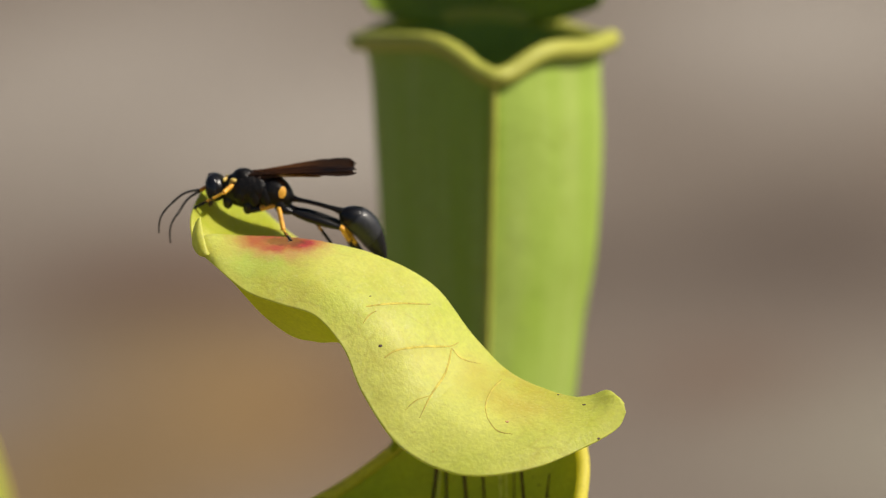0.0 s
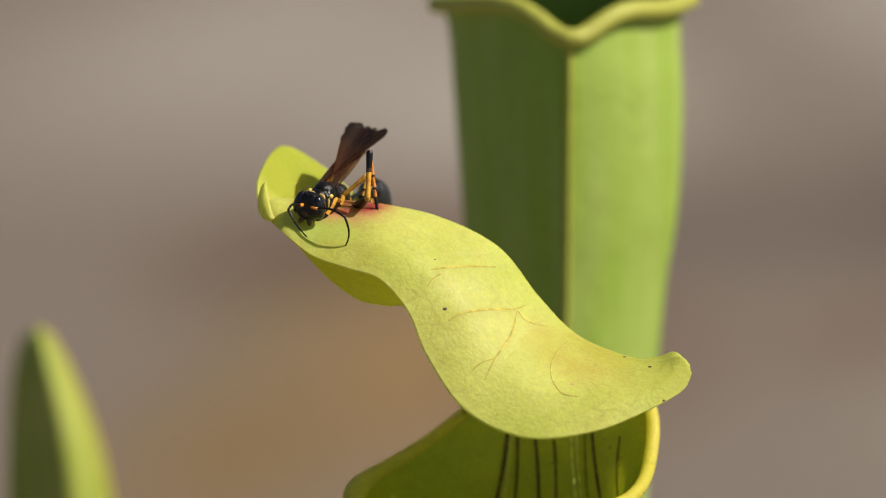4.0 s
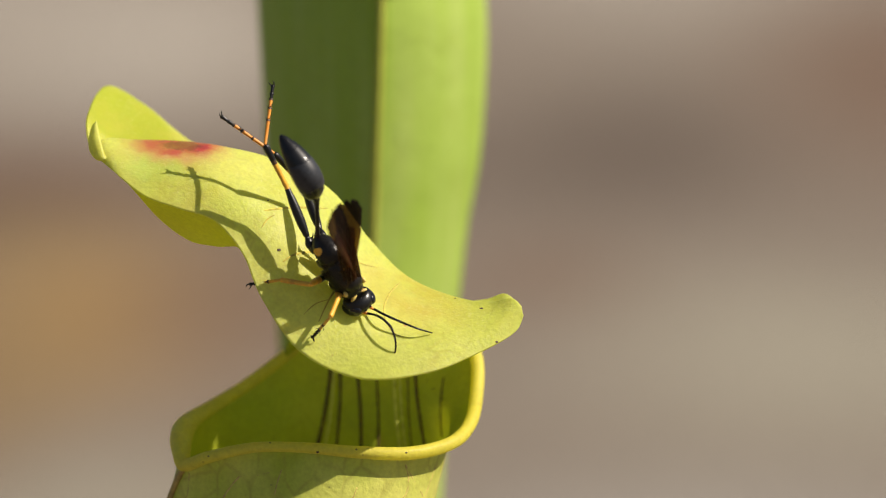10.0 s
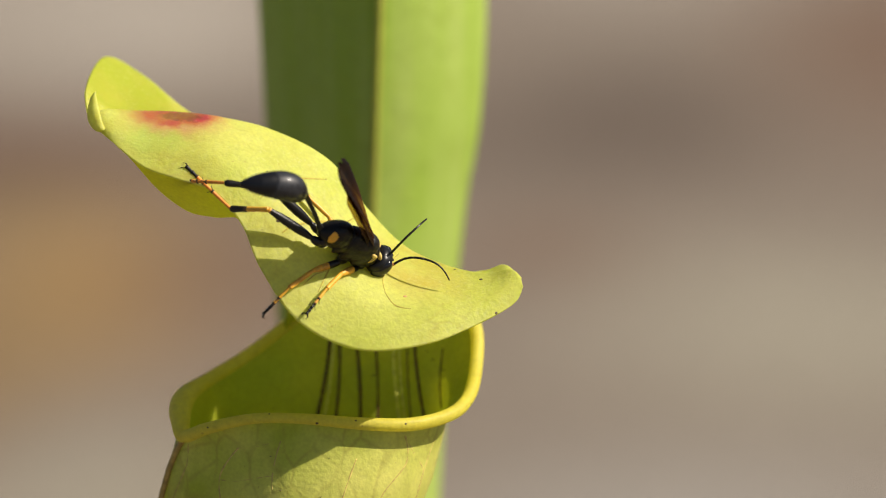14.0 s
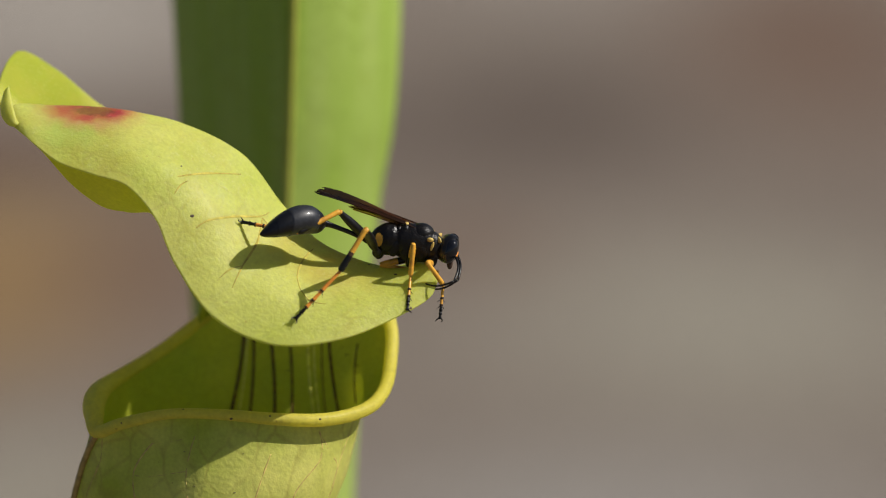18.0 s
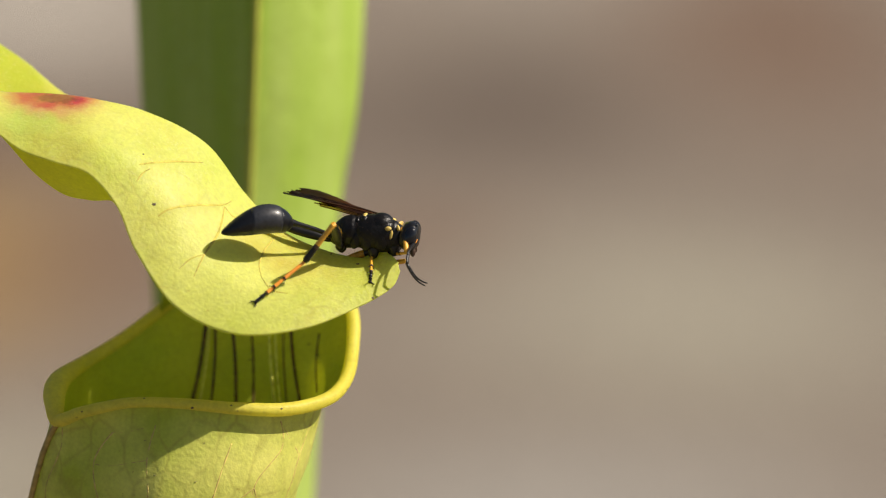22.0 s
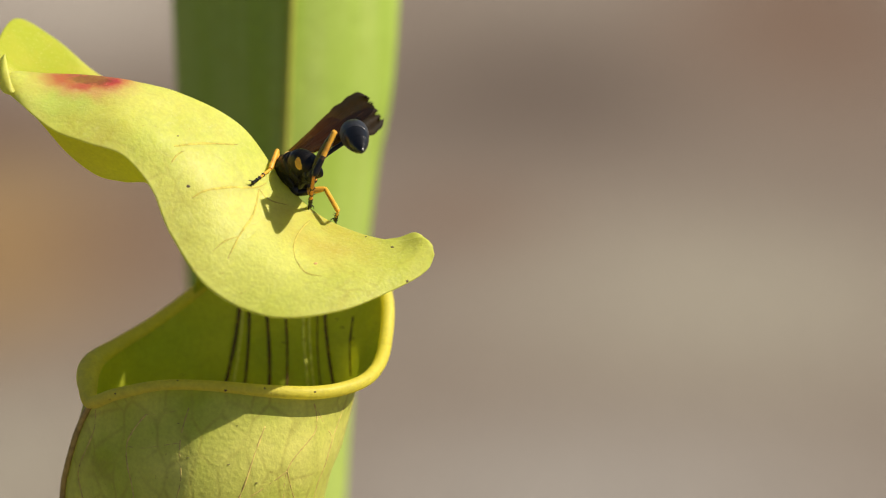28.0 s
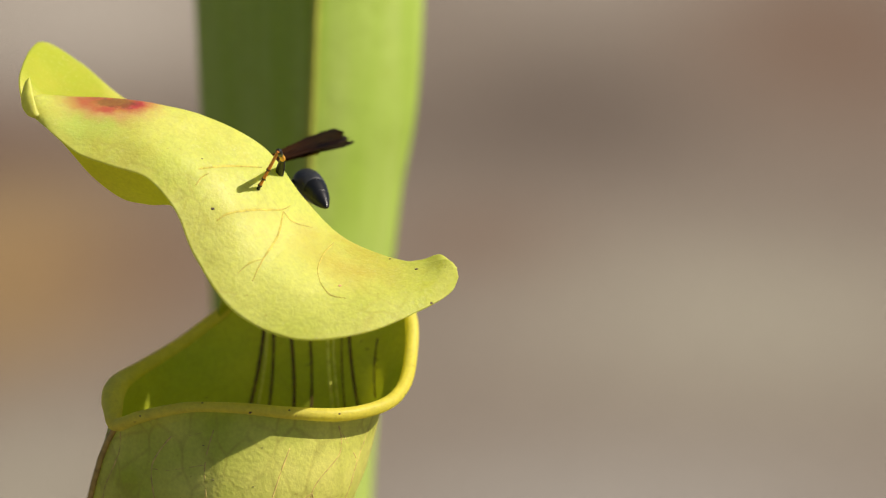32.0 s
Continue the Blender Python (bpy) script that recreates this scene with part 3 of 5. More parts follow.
child("wall", skin(far_rows(0), True), FAR_WALL, far_plant, "smooth green pitcher wall with a sharp seam")
child("lining", skin(far_rows(-0.05), True), FAR_LINING, far_plant, "dark green lining")
edge = far_rows(0.03)[0]
bm = pipe(edge, 19 * UNIT, 12, closed=True)
child("lip", bm, FAR_LIP, far_plant, "rolled pale green lip with a dip at the seam")
seam = [row[14] for row in far_rows(0.0)]
child("seam", pipe(seam, 7 * UNIT, 8), FAR_LIP, far_plant, "raised seam")
# hood: a broad blade that stands up from the back of the mouth
rows = []
for k in range(25):
    f = k / 24
    row = []
    for j in range(31):
        a = math.pi * j / 30
        half = 205 + 75 * math.sin(math.pi * min(1, f * 1.15)) - 190 * max(0, f - 0.7) / 0.3
        row.append(spot(541 + half * math.cos(a), -210 - 520 * f - 20 * math.cos(2 * a), FAR_AT - 150 * math.sin(a) * (1 - 0.6 * f) + 300 * f * f + 110 * (1 - f) * abs(math.cos(a))))
    rows.append(row)
far_hood = child("hood", skin(rows), FAR_LINING, far_plant, "upright dark green hood")
thicken(far_hood, 0.0006)

# ---- a young leaf ----
young = thing("pitcher_leaf", "narrow pointed young green pitcher leaf", "plant", at=(spot(-360, 700).x, 0.3, 0))
YOUNG = [(396, -458, -452, -446), (425, -482, -456, -418), (500, -500, -452, -380), (610, -508, -432, -342), (750, -512, -410, -316), (950, -506, -400, -302), (1400, -462, -366, -282), (2300, -440, -364, -300), (3900, -410, -362, -320), (6400, -380, -360, -335)]
rows = []
for k in range(49):
    x = (k / 48) ** 1.2 * 9
    v, l, m, r = glide(YOUNG, x)
    half = max(2.0, (r - l) / 2)
    row = []
    keel = 0.34
    for i in range(32):
        a = 2 * math.pi * i / 32
        wave = math.cos(a)
        u = (l + r) / 2 + half * wave
        row.append(spot(u, v, -1830 - 0.25 * (v - 500) + half * (1.5 * (1 - abs(wave - keel) / (1 + abs(keel) * (1 if wave < keel else -1))) ** 1.2 if math.sin(a) > 0 else -0.6 * abs(math.sin(a)))))
    rows.append(row)
child("blade", skin(rows, True, True, True), YOUNG_BLADE, young)
child("margin", pipe([row[0] for row in rows], 5 * UNIT, 8), LIP, young, "yellow edge of the young leaf")

# ---- the wasp ----
SIZE = UNIT * 0.955


def chitin(name, colour, rough, scale=2200.0, bump=0.25, spread=0.4, **more):
    n = Nodes(name)
    f = n.noise(scale, 3.0, 0.6)
    broad = n.noise(260.0, 2.0)
    c = n.mix(n.ramp(f, (0.3, 0.0), (0.7, 1.0)), tuple(x * (1 - spread) for x in colour), tuple(min(1.0, x * (1 + spread)) for x in colour))
    if colour[0] > 0.5:
        c = n.mix(n.ramp(n.noise(700.0, 3.0, 0.6), (0.5, 0.0), (0.72, 0.55)), c, (0.30, 0.11, 0.02))
    n.bump(f, min(1.0, bump), 0.00006 * max(1.0, bump))
    r = n.ramp(broad, (0.3, rough * 0.8), (0.7, min(1.0, rough * 1.25)))
    return n.finish(c, r, **more)


BLACK = chitin("black_cuticle", (0.006, 0.0052, 0.005), 0.32, 2200.0, 0.5, Specular_IOR_Level=0.42)
PITTED = chitin("pitted_black_cuticle", (0.006, 0.0048, 0.004), 0.38, 1500.0, 2.4, Specular_IOR_Level=0.32)
SATIN = chitin("blue_black_cuticle", (0.005, 0.0052, 0.0066), 0.34, 3000.0, 0.2, Specular_IOR_Level=0.32, Coat_Weight=0.15, Coat_Roughness=0.1)
# greyer base colour that stands in for the sky's broad reflection on one segment
SKY_SHEEN = chitin("sky_sheen_cuticle", (0.020, 0.021, 0.025), 0.46, 2600.0, 0.25, Specular_IOR_Level=0.42, Coat_Weight=0.15, Coat_Roughness=0.14)
GLOSS = chitin("eye", (0.008, 0.008, 0.010), 0.12, 6000.0, 0.05)
YELLOW = chitin("yellow_cuticle", (0.78, 0.40, 0.035), 0.42, 1500.0, 0.15, 0.18)
PALE_YELLOW = chitin("pale_yellow_mark", (0.70, 0.52, 0.13), 0.45, 1500.0, 0.15, 0.18)
ORANGE = chitin("orange_cuticle", (0.80, 0.29, 0.03), 0.42, 1500.0, 0.15, 0.2)
BROWN = chitin("brown_cuticle", (0.055, 0.028, 0.014), 0.45, 1500.0, 0.2, 0.3)


def wing_material(name, base, end, clear_tone, clear_at):
    """A thin smoky membrane: amber and half clear at its root, dark at its end."""
    n = Nodes(name)
    x = n.add("ShaderNodeSeparateXYZ")
    n.link(n.coords, x.inputs[0])
    along = n.add("ShaderNodeMapRange")
    n.link(x.outputs["X"], along.inputs["Value"])
    along.inputs["From Max"].default_value = 205 * SIZE
    streak = n.noise(900.0, 3.0)
    colour = n.mix(n.ramp(along.outputs[0], (0.4, 0.0), (0.8, 1.0)), base, end)
    colour = n.mix(n.ramp(streak, (0.35, 0.0), (0.75, 0.5)), colour, tuple(0.4 * c for c in base))
    n.bump(n.noise(1800.0, 2.0), 0.3, 0.00006)
    n.finish(colour, 0.5, Specular_IOR_Level=0.07)
    clear = n.add("ShaderNodeBsdfTransparent")
    clear.inputs["Color"].default_value = (*clear_tone, 1)
    m = n.add("ShaderNodeMixShader")
    n.link(n.ramp(along.outputs[0], (0.1, clear_at[0]), (0.78, clear_at[1])), m.inputs["Fac"])
    n.link(n.bsdf.outputs[0], m.inputs[1])
    n.link(clear.outputs[0], m.inputs[2])
    n.link(m.outputs[0], n.out.inputs["Surface"])
    return n.mat


WING = wing_material("smoky_wing", (0.062, 0.022, 0.008), (0.006, 0.005, 0.006), (0.46, 0.24, 0.08), (0.42, 0.08))
CLEAR_WING = wing_material("amber_wing", (0.07, 0.034, 0.012), (0.012, 0.009, 0.008), (0.66, 0.44, 0.16), (0.66, 0.40))
WING_VEIN = chitin("wing_vein", (0.030, 0.012, 0.005), 0.6, Specular_IOR_Level=0.2)


def turned(profile, sides=28, power=2.0):
    """A body along x: rows of place, height of the middle, half height and half width."""
    rows = []
    for x, mid, h, w in profile:
        row = []
        for k in range(sides):
            a = 2 * math.pi * k / sides
            c, s = math.cos(a), math.sin(a)
            e = 2.0 / power
            row.append(Vector((x, w * math.copysign(abs(c) ** e, c), mid + h * math.copysign(abs(s) ** e, s))) * SIZE)
        rows.append(row)
    return skin(rows, True, True, True)


def smooth_profile(keys, steps=6):
    return [tuple(glide(keys, k / steps)) for k in range((len(keys) - 1) * steps + 1)]


def dab(at, size, material, parent, name="marking", turn=(0, 0, 0)):
    bm = bmesh.new()
    bmesh.ops.create_icosphere(bm, subdivisions=3, radius=1.0)
    m = Matrix.Translation(Vector(at) * SIZE) @ Euler([radians(a) for a in turn]).to_matrix().to_4x4() @ Matrix.Diagonal((*(Vector(size) * SIZE), 1))
    bmesh.ops.transform(bm, verts=bm.verts, matrix=m)
    return part(name, bm, material, parent)


def banded(bm, bands):
    """Materials along x: rows of (up to here, slot)."""
    for f in bm.faces:
        x = f.calc_center_median().x / SIZE
        f.material_index = next((slot for end, slot in bands if x <= end), bands[-1][1])
    return bm


wasp = thing("wasp", "black and yellow thread-waisted wasp with smoky folded wings", "wasp")
THORAX = [(-86, -8, 3, 4), (-80, -6, 12, 13), (-70, -3, 21, 21), (-54, 0, 28, 26), (-38, 1, 29, 27), (-27, 0, 27, 25), (-18, 1, 30, 28), (2, 0, 33, 30), (20, -1, 33, 30),
          (34, -1, 31, 28), (42, -3, 27, 25), (50, -4, 25, 24), (60, -5, 18, 19), (70, -5, 8, 8)]
bm = turned(smooth_profile(THORAX, 12), 72)
for f in bm.faces:
    c = f.calc_center_median() / SIZE
    # a yellow patch on each side of the hind end
    if ((c.x + 63) / 7.5) ** 2 + ((c.z - 4 - 2.5 * noise.noise(c * 0.12)) / 10.5) ** 2 < 1:
        f.material_index = 1
thorax = part("thorax", bm, [PITTED, YELLOW], wasp, "pitted black thorax with a yellow patch on each side")
dab((20, 0, 19), (25, 23, 17), PITTED, thorax, "scutum")
dab((-12, 0, 26), (9, 17, 8), PITTED, thorax, "scutellum")
dab((-26, 0, 24), (6, 15, 6), PITTED, thorax, "metanotum")
dab((-12, 0, 32.2), (4.5, 9, 2.4), PALE_YELLOW, thorax)
for s in (1, -1):
    dab((55, 11 * s, 13.5), (3.4, 11, 5), PALE_YELLOW, thorax, "collar_band", (0, 0, -22 * s))
    dab((38, 24.5 * s, 16), (6.5, 4, 4), PALE_YELLOW, thorax, "tegula")
    dab((43, 23.6 * s, 4), (3, 3.2, 9), PALE_YELLOW, thorax, turn=(0, 14, 0))
    dab((22, 25 * s, -8), (13, 6, 17), PITTED, thorax, "side_plate", (0, 12, 0))
    dab((-6, 25 * s, -9), (11, 5, 18), PITTED, thorax, "side_plate", (0, 18, 0))
    dab((-30, 23 * s, -8), (11, 5, 16), PITTED, thorax, "side_plate", (0, 22, 0))
    for x, y, z in ((46, 13, -24), (4, 16, -29), (-60, 14, -20)):
        dab((x, y * s, z), (11, 9, 14), BLACK, thorax, "coxa")
head = part("head", turned(smooth_profile([(-19, -2, 6, 10), (-16, -1, 21, 25), (-6, 0, 28, 31), (5, 0, 29, 31), (14, -2, 24, 25), (19, -4, 13, 16), (21, -5, 4, 6)])), BLACK, wasp, "shiny black head")
for s in (1, -1):
    dab((3, 21 * s, 3), (15, 12, 25), GLOSS, head, "compound_eye", (12 * s, 0, 0))
    dab((14, 8 * s, -25), (6, 5, 12), BROWN, head, "mandible", (18 * s, -20, 0))
    dab((8, 6 * s, 27), (3, 3, 2), GLOSS, head, "ocellus")
dab((17, 0, -10), (5, 11, 9), BROWN, head, "face_plate")


def hairs(count, size, centre, seed, reach):
    """Short fine hairs that stand off an ellipsoid."""
    rng = random.Random(seed)
    bm = bmesh.new()
    for _ in range(count):
        d = Vector((rng.gauss(0, 1), rng.gauss(0, 1), rng.gauss(0, 1))).normalized()
        p = Vector(centre) + Vector((d.x * size[0], d.y * size[1], d.z * size[2]))
        q = p + (d + Vector((rng.uniform(-0.5, 0.2), rng.uniform(-0.3, 0.3), rng.uniform(-0.3, 0.3)))) * reach * rng.uniform(0.5, 1.2)
        side = d.orthogonal().normalized() * 0.45
        other = d.cross(side)
        vs = [bm.verts.new((p + e) * SIZE) for e in (side, -side * 0.5 + other * 0.87, -side * 0.5 - other * 0.87)]
        tip = bm.verts.new(q * SIZE)
        for k in range(3):
            bm.faces.new((vs[k], vs[(k + 1) % 3], tip))
    return bm


part("hairs", hairs(420, (50, 27, 30), (2, 0, 1), 11, 8.0), BROWN, thorax, "short fine dark hairs")
part("hairs", hairs(160, (17, 26, 26), (0, 0, 0), 12, 8.0), BROWN, head, "short fine dark hairs")
for ob in (head, *head.children):
    ob.data.transform(Matrix.Diagonal((0.93, 0.94, 0.92, 1)))
for ob in (thorax, *thorax.children):
    ob.data.transform(Matrix.Diagonal((0.92, 0.9, 1.06, 1)))
petiole = part("petiole", turned(smooth_profile([(-2, 0, 5, 5), (4, 0, 6.5, 6), (14, 0, 4.6, 4.4), (40, 1.5, 4.2, 4.0), (75, 1, 4.6, 4.4), (90, 0, 6.5, 6.5), (96, 0, 7, 7)]), 16), BLACK, wasp, "thin black waist")
GASTER = [(0, 0, 6, 6), (6, 2, 14, 14), (17, 4, 22.5, 22), (36, 8, 27.5, 27), (60, 7, 28, 27.5), (84, 1, 24.5, 24), (106, -7, 17.5, 18), (120, -13, 11, 11.5), (129, -17, 5.5, 6), (133, -18, 1.5, 1.5)]
gaster = None
for start, end, grow in ((0.0, 2.6, 0.0), (2.5, 4.9, 0.06), (4.8, 6.1, 0.06), (6.0, 7.2, 0.06), (7.1, 9.0, 0.0)):
    keys = [glide(GASTER, start + (end - start) * k / 14) for k in range(15)]
    prof = [(x, m, 0.95 * h + grow * (0.4 + 0.6 * k / 14), 0.95 * w + grow * (0.4 + 0.6 * k / 14)) for k, (x, m, h, w) in enumerate(keys)]
    piece = part("gaster" if gaster is None else "segment", turned(prof, 32), SKY_SHEEN if start == 2.5 else SATIN, wasp if gaster is None else gaster)
    if gaster is None:
        gaster = tagged(piece, "glossy blue-black drop-shaped gaster")


def wing_width(f, chord):
    """A folded wing: narrow at its root and broadest short of its blunt end."""
    g = min(1.0, f / 0.8)
    return chord * (0.24 + 0.76 * g * g * (3 - 2 * g) * 0.6 + 0.76 * g * 0.4)


def wing_mesh(length, chord, rag, seed):
    rng = random.Random(seed)
    rows = []
    n, m = 60, 20
    notch = [rag * 2.0 * rng.random() ** 2 for _ in range(m + 1)]
    for i in range(n + 1):
        f = i / n
        lead = 4 + 4 * math.sin(math.pi * f)
        width = wing_width(f, chord)
        tip = max(0.0, (f - 0.86) / 0.14)
        lo = lead - width * (1 - 0.30 * tip ** 2.4)
        hi = lead - 0.22 * width * tip ** 2.4
        torn = rag * 0.5 * noise.noise((f * 14.0, seed * 3.1, 0)) * (1.0 if f > 0.6 else 0.15)
        row = []
        for j in range(m + 1):
            g = j / m
            y = hi + (lo + torn - hi) * g
            x = f * length - notch[j] * max(0.0, (f - 0.93) / 0.07)
            row.append(Vector((x, y, 1.6 * math.sin(g * 9.0) * (0.3 + f) + 3 * math.sin(math.pi * f))) * SIZE)
        rows.append(row)
    return skin(rows)


def build_wing(name, length, chord, side, seed):
    bm = wing_mesh(length, chord, 6.0, seed)
    mirror = Matrix.Diagonal((1, -side, 1, 1))
    bmesh.ops.transform(bm, verts=bm.verts, matrix=mirror)
    ob = part(name, bm, WING if name == "forewing" else CLEAR_WING, wasp)
    for lead, drop in ((0.02, 0.04), (0.12, 0.28), (0.3, 0.5), (0.5, 0.72)):
        line = []
        for k in range(19):
            f = k / 18 * (0.97 - drop * 0.3)
            y = 4 + 4 * math.sin(math.pi * f) - wing_width(f, chord) * (lead * (1 - f) + drop * f) * 0.95
            line.append(Vector((f * length, -y * side, 1.6 * math.sin(drop * 9.0 * f) * (0.3 + f) + 3 * math.sin(math.pi * f) + 0.6)) * SIZE)
        part("wing_vein", pipe(line, [SIZE * (1.0 - 0.7 * k / 18) for k in range(19)], 6), WING_VEIN, ob)
    return ob


WINGS = [(build_wing("forewing", 222, 52, 1, 3), 1, 0), (build_wing("forewing", 222, 52, -1, 4), -1, 0),
         (build_wing("hindwing", 150, 40, 1, 5), 1, 1), (build_wing("hindwing", 150, 40, -1, 6), -1, 1)]

LIMB = {"fore": (50, 53, 63), "mid": (58, 58, 68), "hind": (120, 88, 118)}
HIP = {"fore": (42, 14, -32), "mid": (4, 16, -38), "hind": (-57, 14, -27)}


def limb_part(name, length, keys, bands, label=""):
    prof = smooth_profile([(x * length, 0, r, r) for x, r in keys], 5)
    return part(name, banded(turned(prof, 14), [(e * length, s) for e, s in bands]), [BLACK, YELLOW, ORANGE, BROWN], wasp, label)


def tarsus_part(length, thick, kind):
    bm = bmesh.new()
    x = 0.0
    shares = (0.42, 0.2, 0.15, 0.1, 0.13)
    for k, share in enumerate(shares):
        end = x + share * length
        piece = turned([(x, 0, thick * 0.75, thick * 0.75), (x + 2, 0, thick * 0.8, thick * 0.8), (end - 4, 0, thick * 0.95, thick * 0.95), (end - 1, 0, thick * 1.25, thick * 1.25), (end, 0, thick * 0.7, thick * 0.7)], 10)
        mesh = bpy.data.meshes.new("piece")
        piece.to_mesh(mesh)
        piece.free()
        before = len(bm.faces)
        bm.from_mesh(mesh)
        bm.faces.ensure_lookup_table()
        for f in bm.faces[before:]:
            cx = f.calc_center_median().x / SIZE
            f.material_index = 0 if k >= 3 or (k == 2 and kind != 0) else (3 if cx > end - 3 else 2 if kind == 0 else 1)
        bpy.data.meshes.remove(mesh)
        x = end
    for s in (1, -1):
        line = [Vector((length - 3 + 8 * f, s * 6 * math.sin(f * 2.2), -7 * f * f)) * SIZE for f in (0, 0.25, 0.5, 0.75, 1)]
        for base in ((0.42, 0), (0.62, 0)):
            spine = [Vector((base[0] * length, s * thick * 0.6, 0)) * SIZE, Vector((base[0] * length + 6, s * (thick + 5), -2)) * SIZE]
            _join(bm, pipe(spine, [0.9 * SIZE, 0.3 * SIZE], 5), 0)
        _join(bm, pipe(line, [SIZE * r for r in (1.6, 1.5, 1.3, 0.9, 0.4)], 6), 0)
    return part("tarsus", bm, [BLACK, YELLOW, ORANGE, BROWN], wasp)


def _join(bm, other, slot):
    mesh = bpy.data.meshes.new("piece")
    other.to_mesh(mesh)
    other.free()
    before = len(bm.faces)
    bm.from_mesh(mesh)
    bm.faces.ensure_lookup_table()
    for f in bm.faces[before:]:
        f.material_index = slot
    bpy.data.meshes.remove(mesh)


LEGS = {}
for pair in ("fore", "mid", "hind"):
    a, b, c = LIMB[pair]
    for side in ("left", "right"):
        if pair == "hind":
            femur = limb_part("femur", a, [(0, 6), (0.07, 8.5), (0.14, 7), (0.19, 4.6), (0.24, 6), (0.45, 8.6), (0.72, 8.2), (0.93, 5.6), (1, 5)], [(0.97, 0), (1.1, 1)], "black hind femur")
            tibia = limb_part("tibia", b, [(0, 4.5), (0.06, 5), (0.3, 4.6), (0.7, 5.6), (0.93, 6.4), (1, 4)], [(0.55, 1), (0.64, 3), (1.1, 0)], "yellow tibia with a black end")
            tarsus = tarsus_part(c, 3.6, 0)
        else:
            femur = limb_part("femur", a, [(0, 4), (0.1, 6), (0.35, 6.8), (0.75, 6), (0.95, 4.6), (1, 4)], [(0.45 if pair == "mid" else 0.35, 0), (1.1, 1)])
            tibia = limb_part("tibia", b, [(0, 3.6), (0.1, 4.2), (0.5, 4.4), (0.92, 4.6), (1, 3.4)], [(1.1, 1)], "yellow tibia")
            tarsus = tarsus_part(c, 3.0, 1)
        LEGS[pair, side] = (femur, tibia, tarsus)

FEELERS = {}
for side in ("left", "right"):
    scape = part("scape", turned([(-2, 0, 2.6, 2.6), (4, 0, 3.3, 3.3), (12, 0, 3.1, 3.1), (17, 0, 2.6, 2.6)], 12), ORANGE, wasp, "orange antenna base")
    pieces = []
    for k, (r0, r1) in enumerate(((2.3, 2.2), (2.2, 1.3))):
        line = [Vector((60 * f, 0, (7.0 if k == 0 else 9.0) * math.sin(math.pi * f))) * SIZE for f in np.linspace(0, 1, 13)]
        pieces.append(part("flagellum", pipe(line, [SIZE * (r0 + (r1 - r0) * i / 12) * (1.08 if i % 2 else 0.96) for i in range(13)], 8), BLACK, wasp))
    FEELERS[side] = (scape, *pieces)


# ---- stances: what the wasp does, on the plan ----
STANCES = []


def stance(t, head_at, waist_at, nod, up, depth, drop_at, drop_nod, tail_at, tail_nod, wing_at, wing_nod, left_feeler, right_feeler, **legs):
    if not isinstance(up, tuple):
        # degrees by which the back turns from the lens to the body's left
        d = Vector((head_at[0] - waist_at[0], waist_at[1] - head_at[1], 0))
        d.z = nod * math.sqrt(max(0.0, 146.0 ** 2 - d.length_squared))
        d.normalize()
        flat = (Vector((0, 0, 1)) - d * d.z).normalized()
        turned_up = flat * math.cos(radians(up)) + flat.cross(d) * math.sin(radians(up))
        up = (turned_up.x, -turned_up.y, turned_up.z)
    if depth is None:
        mid = ((head_at[0] + waist_at[0]) / 2, (head_at[1] + waist_at[1]) / 2)
        lean = nod * math.sqrt(max(0.0, 146.0 ** 2 - (head_at[0] - waist_at[0]) ** 2 - (head_at[1] - waist_at[1]) ** 2)) / 2
        depth = max(leaf_w(*mid, 0.0) + 42, leaf_w(*head_at, -1e9) + 30 - lean, leaf_w(*waist_at, -1e9) + 34 + lean)
    else:
        depth += HOOD_W
    row = [*head_at, *waist_at, nod, *up, depth, *drop_at, drop_nod, *tail_at, tail_nod, *wing_at, wing_nod, *left_feeler, *right_feeler]
    STANCES.append((t, np.array(row, float), legs))


def plan_of(p):
    d = p - HUB
    w = -d.dot(AHEAD) / UNIT
    k = (REACH - w) / REACH
    return np.array([784 + d.dot(SIDE) / UNIT / k, 441 - d.dot(RISE) / UNIT / k, w])


def aim(start, target, length, nod):
    """The end of a rod of that length from start that shows at target."""
    d = np.array(target[:2], float) - start[:2]
    flat = float(np.hypot(*d))
    if flat >= length:
        return np.array([*(start[:2] + d * length / flat), start[2] + 0.0])
    side = nod * math.sqrt(length * length - flat * flat)
    whole = math.sqrt(flat * flat + side * side) or 1.0
    return start + np.array([*d, side]) * (length / whole)


def rod_pose(a, b, up):
    """A pose at a with x towards b and z near up."""
    x = (b - a).normalized()
    y = up.cross(x)
    if y.length < 1e-4:
        y = Vector((0.3, 0.9, 0.2)).cross(x)
    y.normalize()
    z = x.cross(y)
    return Matrix.Translation(a) @ Matrix((x, y, z)).transposed().to_4x4()


def bend(knee, foot, first, second, up):
    """The joint between two rods from knee to foot, bent towards up."""
    d = foot - knee
    r = d.length
    reach = min(max(r, abs(first - second) + 1e-5), (first + second) * 0.999)
    x = d.normalized()
    foot = knee + x * reach
    along = (first * first - second * second + reach * reach) / (2 * reach)
    high = math.sqrt(max(0.0, first * first - along * along))
    side = (up - x * up.dot(x))
    side = side.normalized() if side.length > 1e-4 else x.orthogonal().normalized()
    return knee + x * along + side * high, foot


LEANS = (1.0, 0.45, -0.45, -1.0)


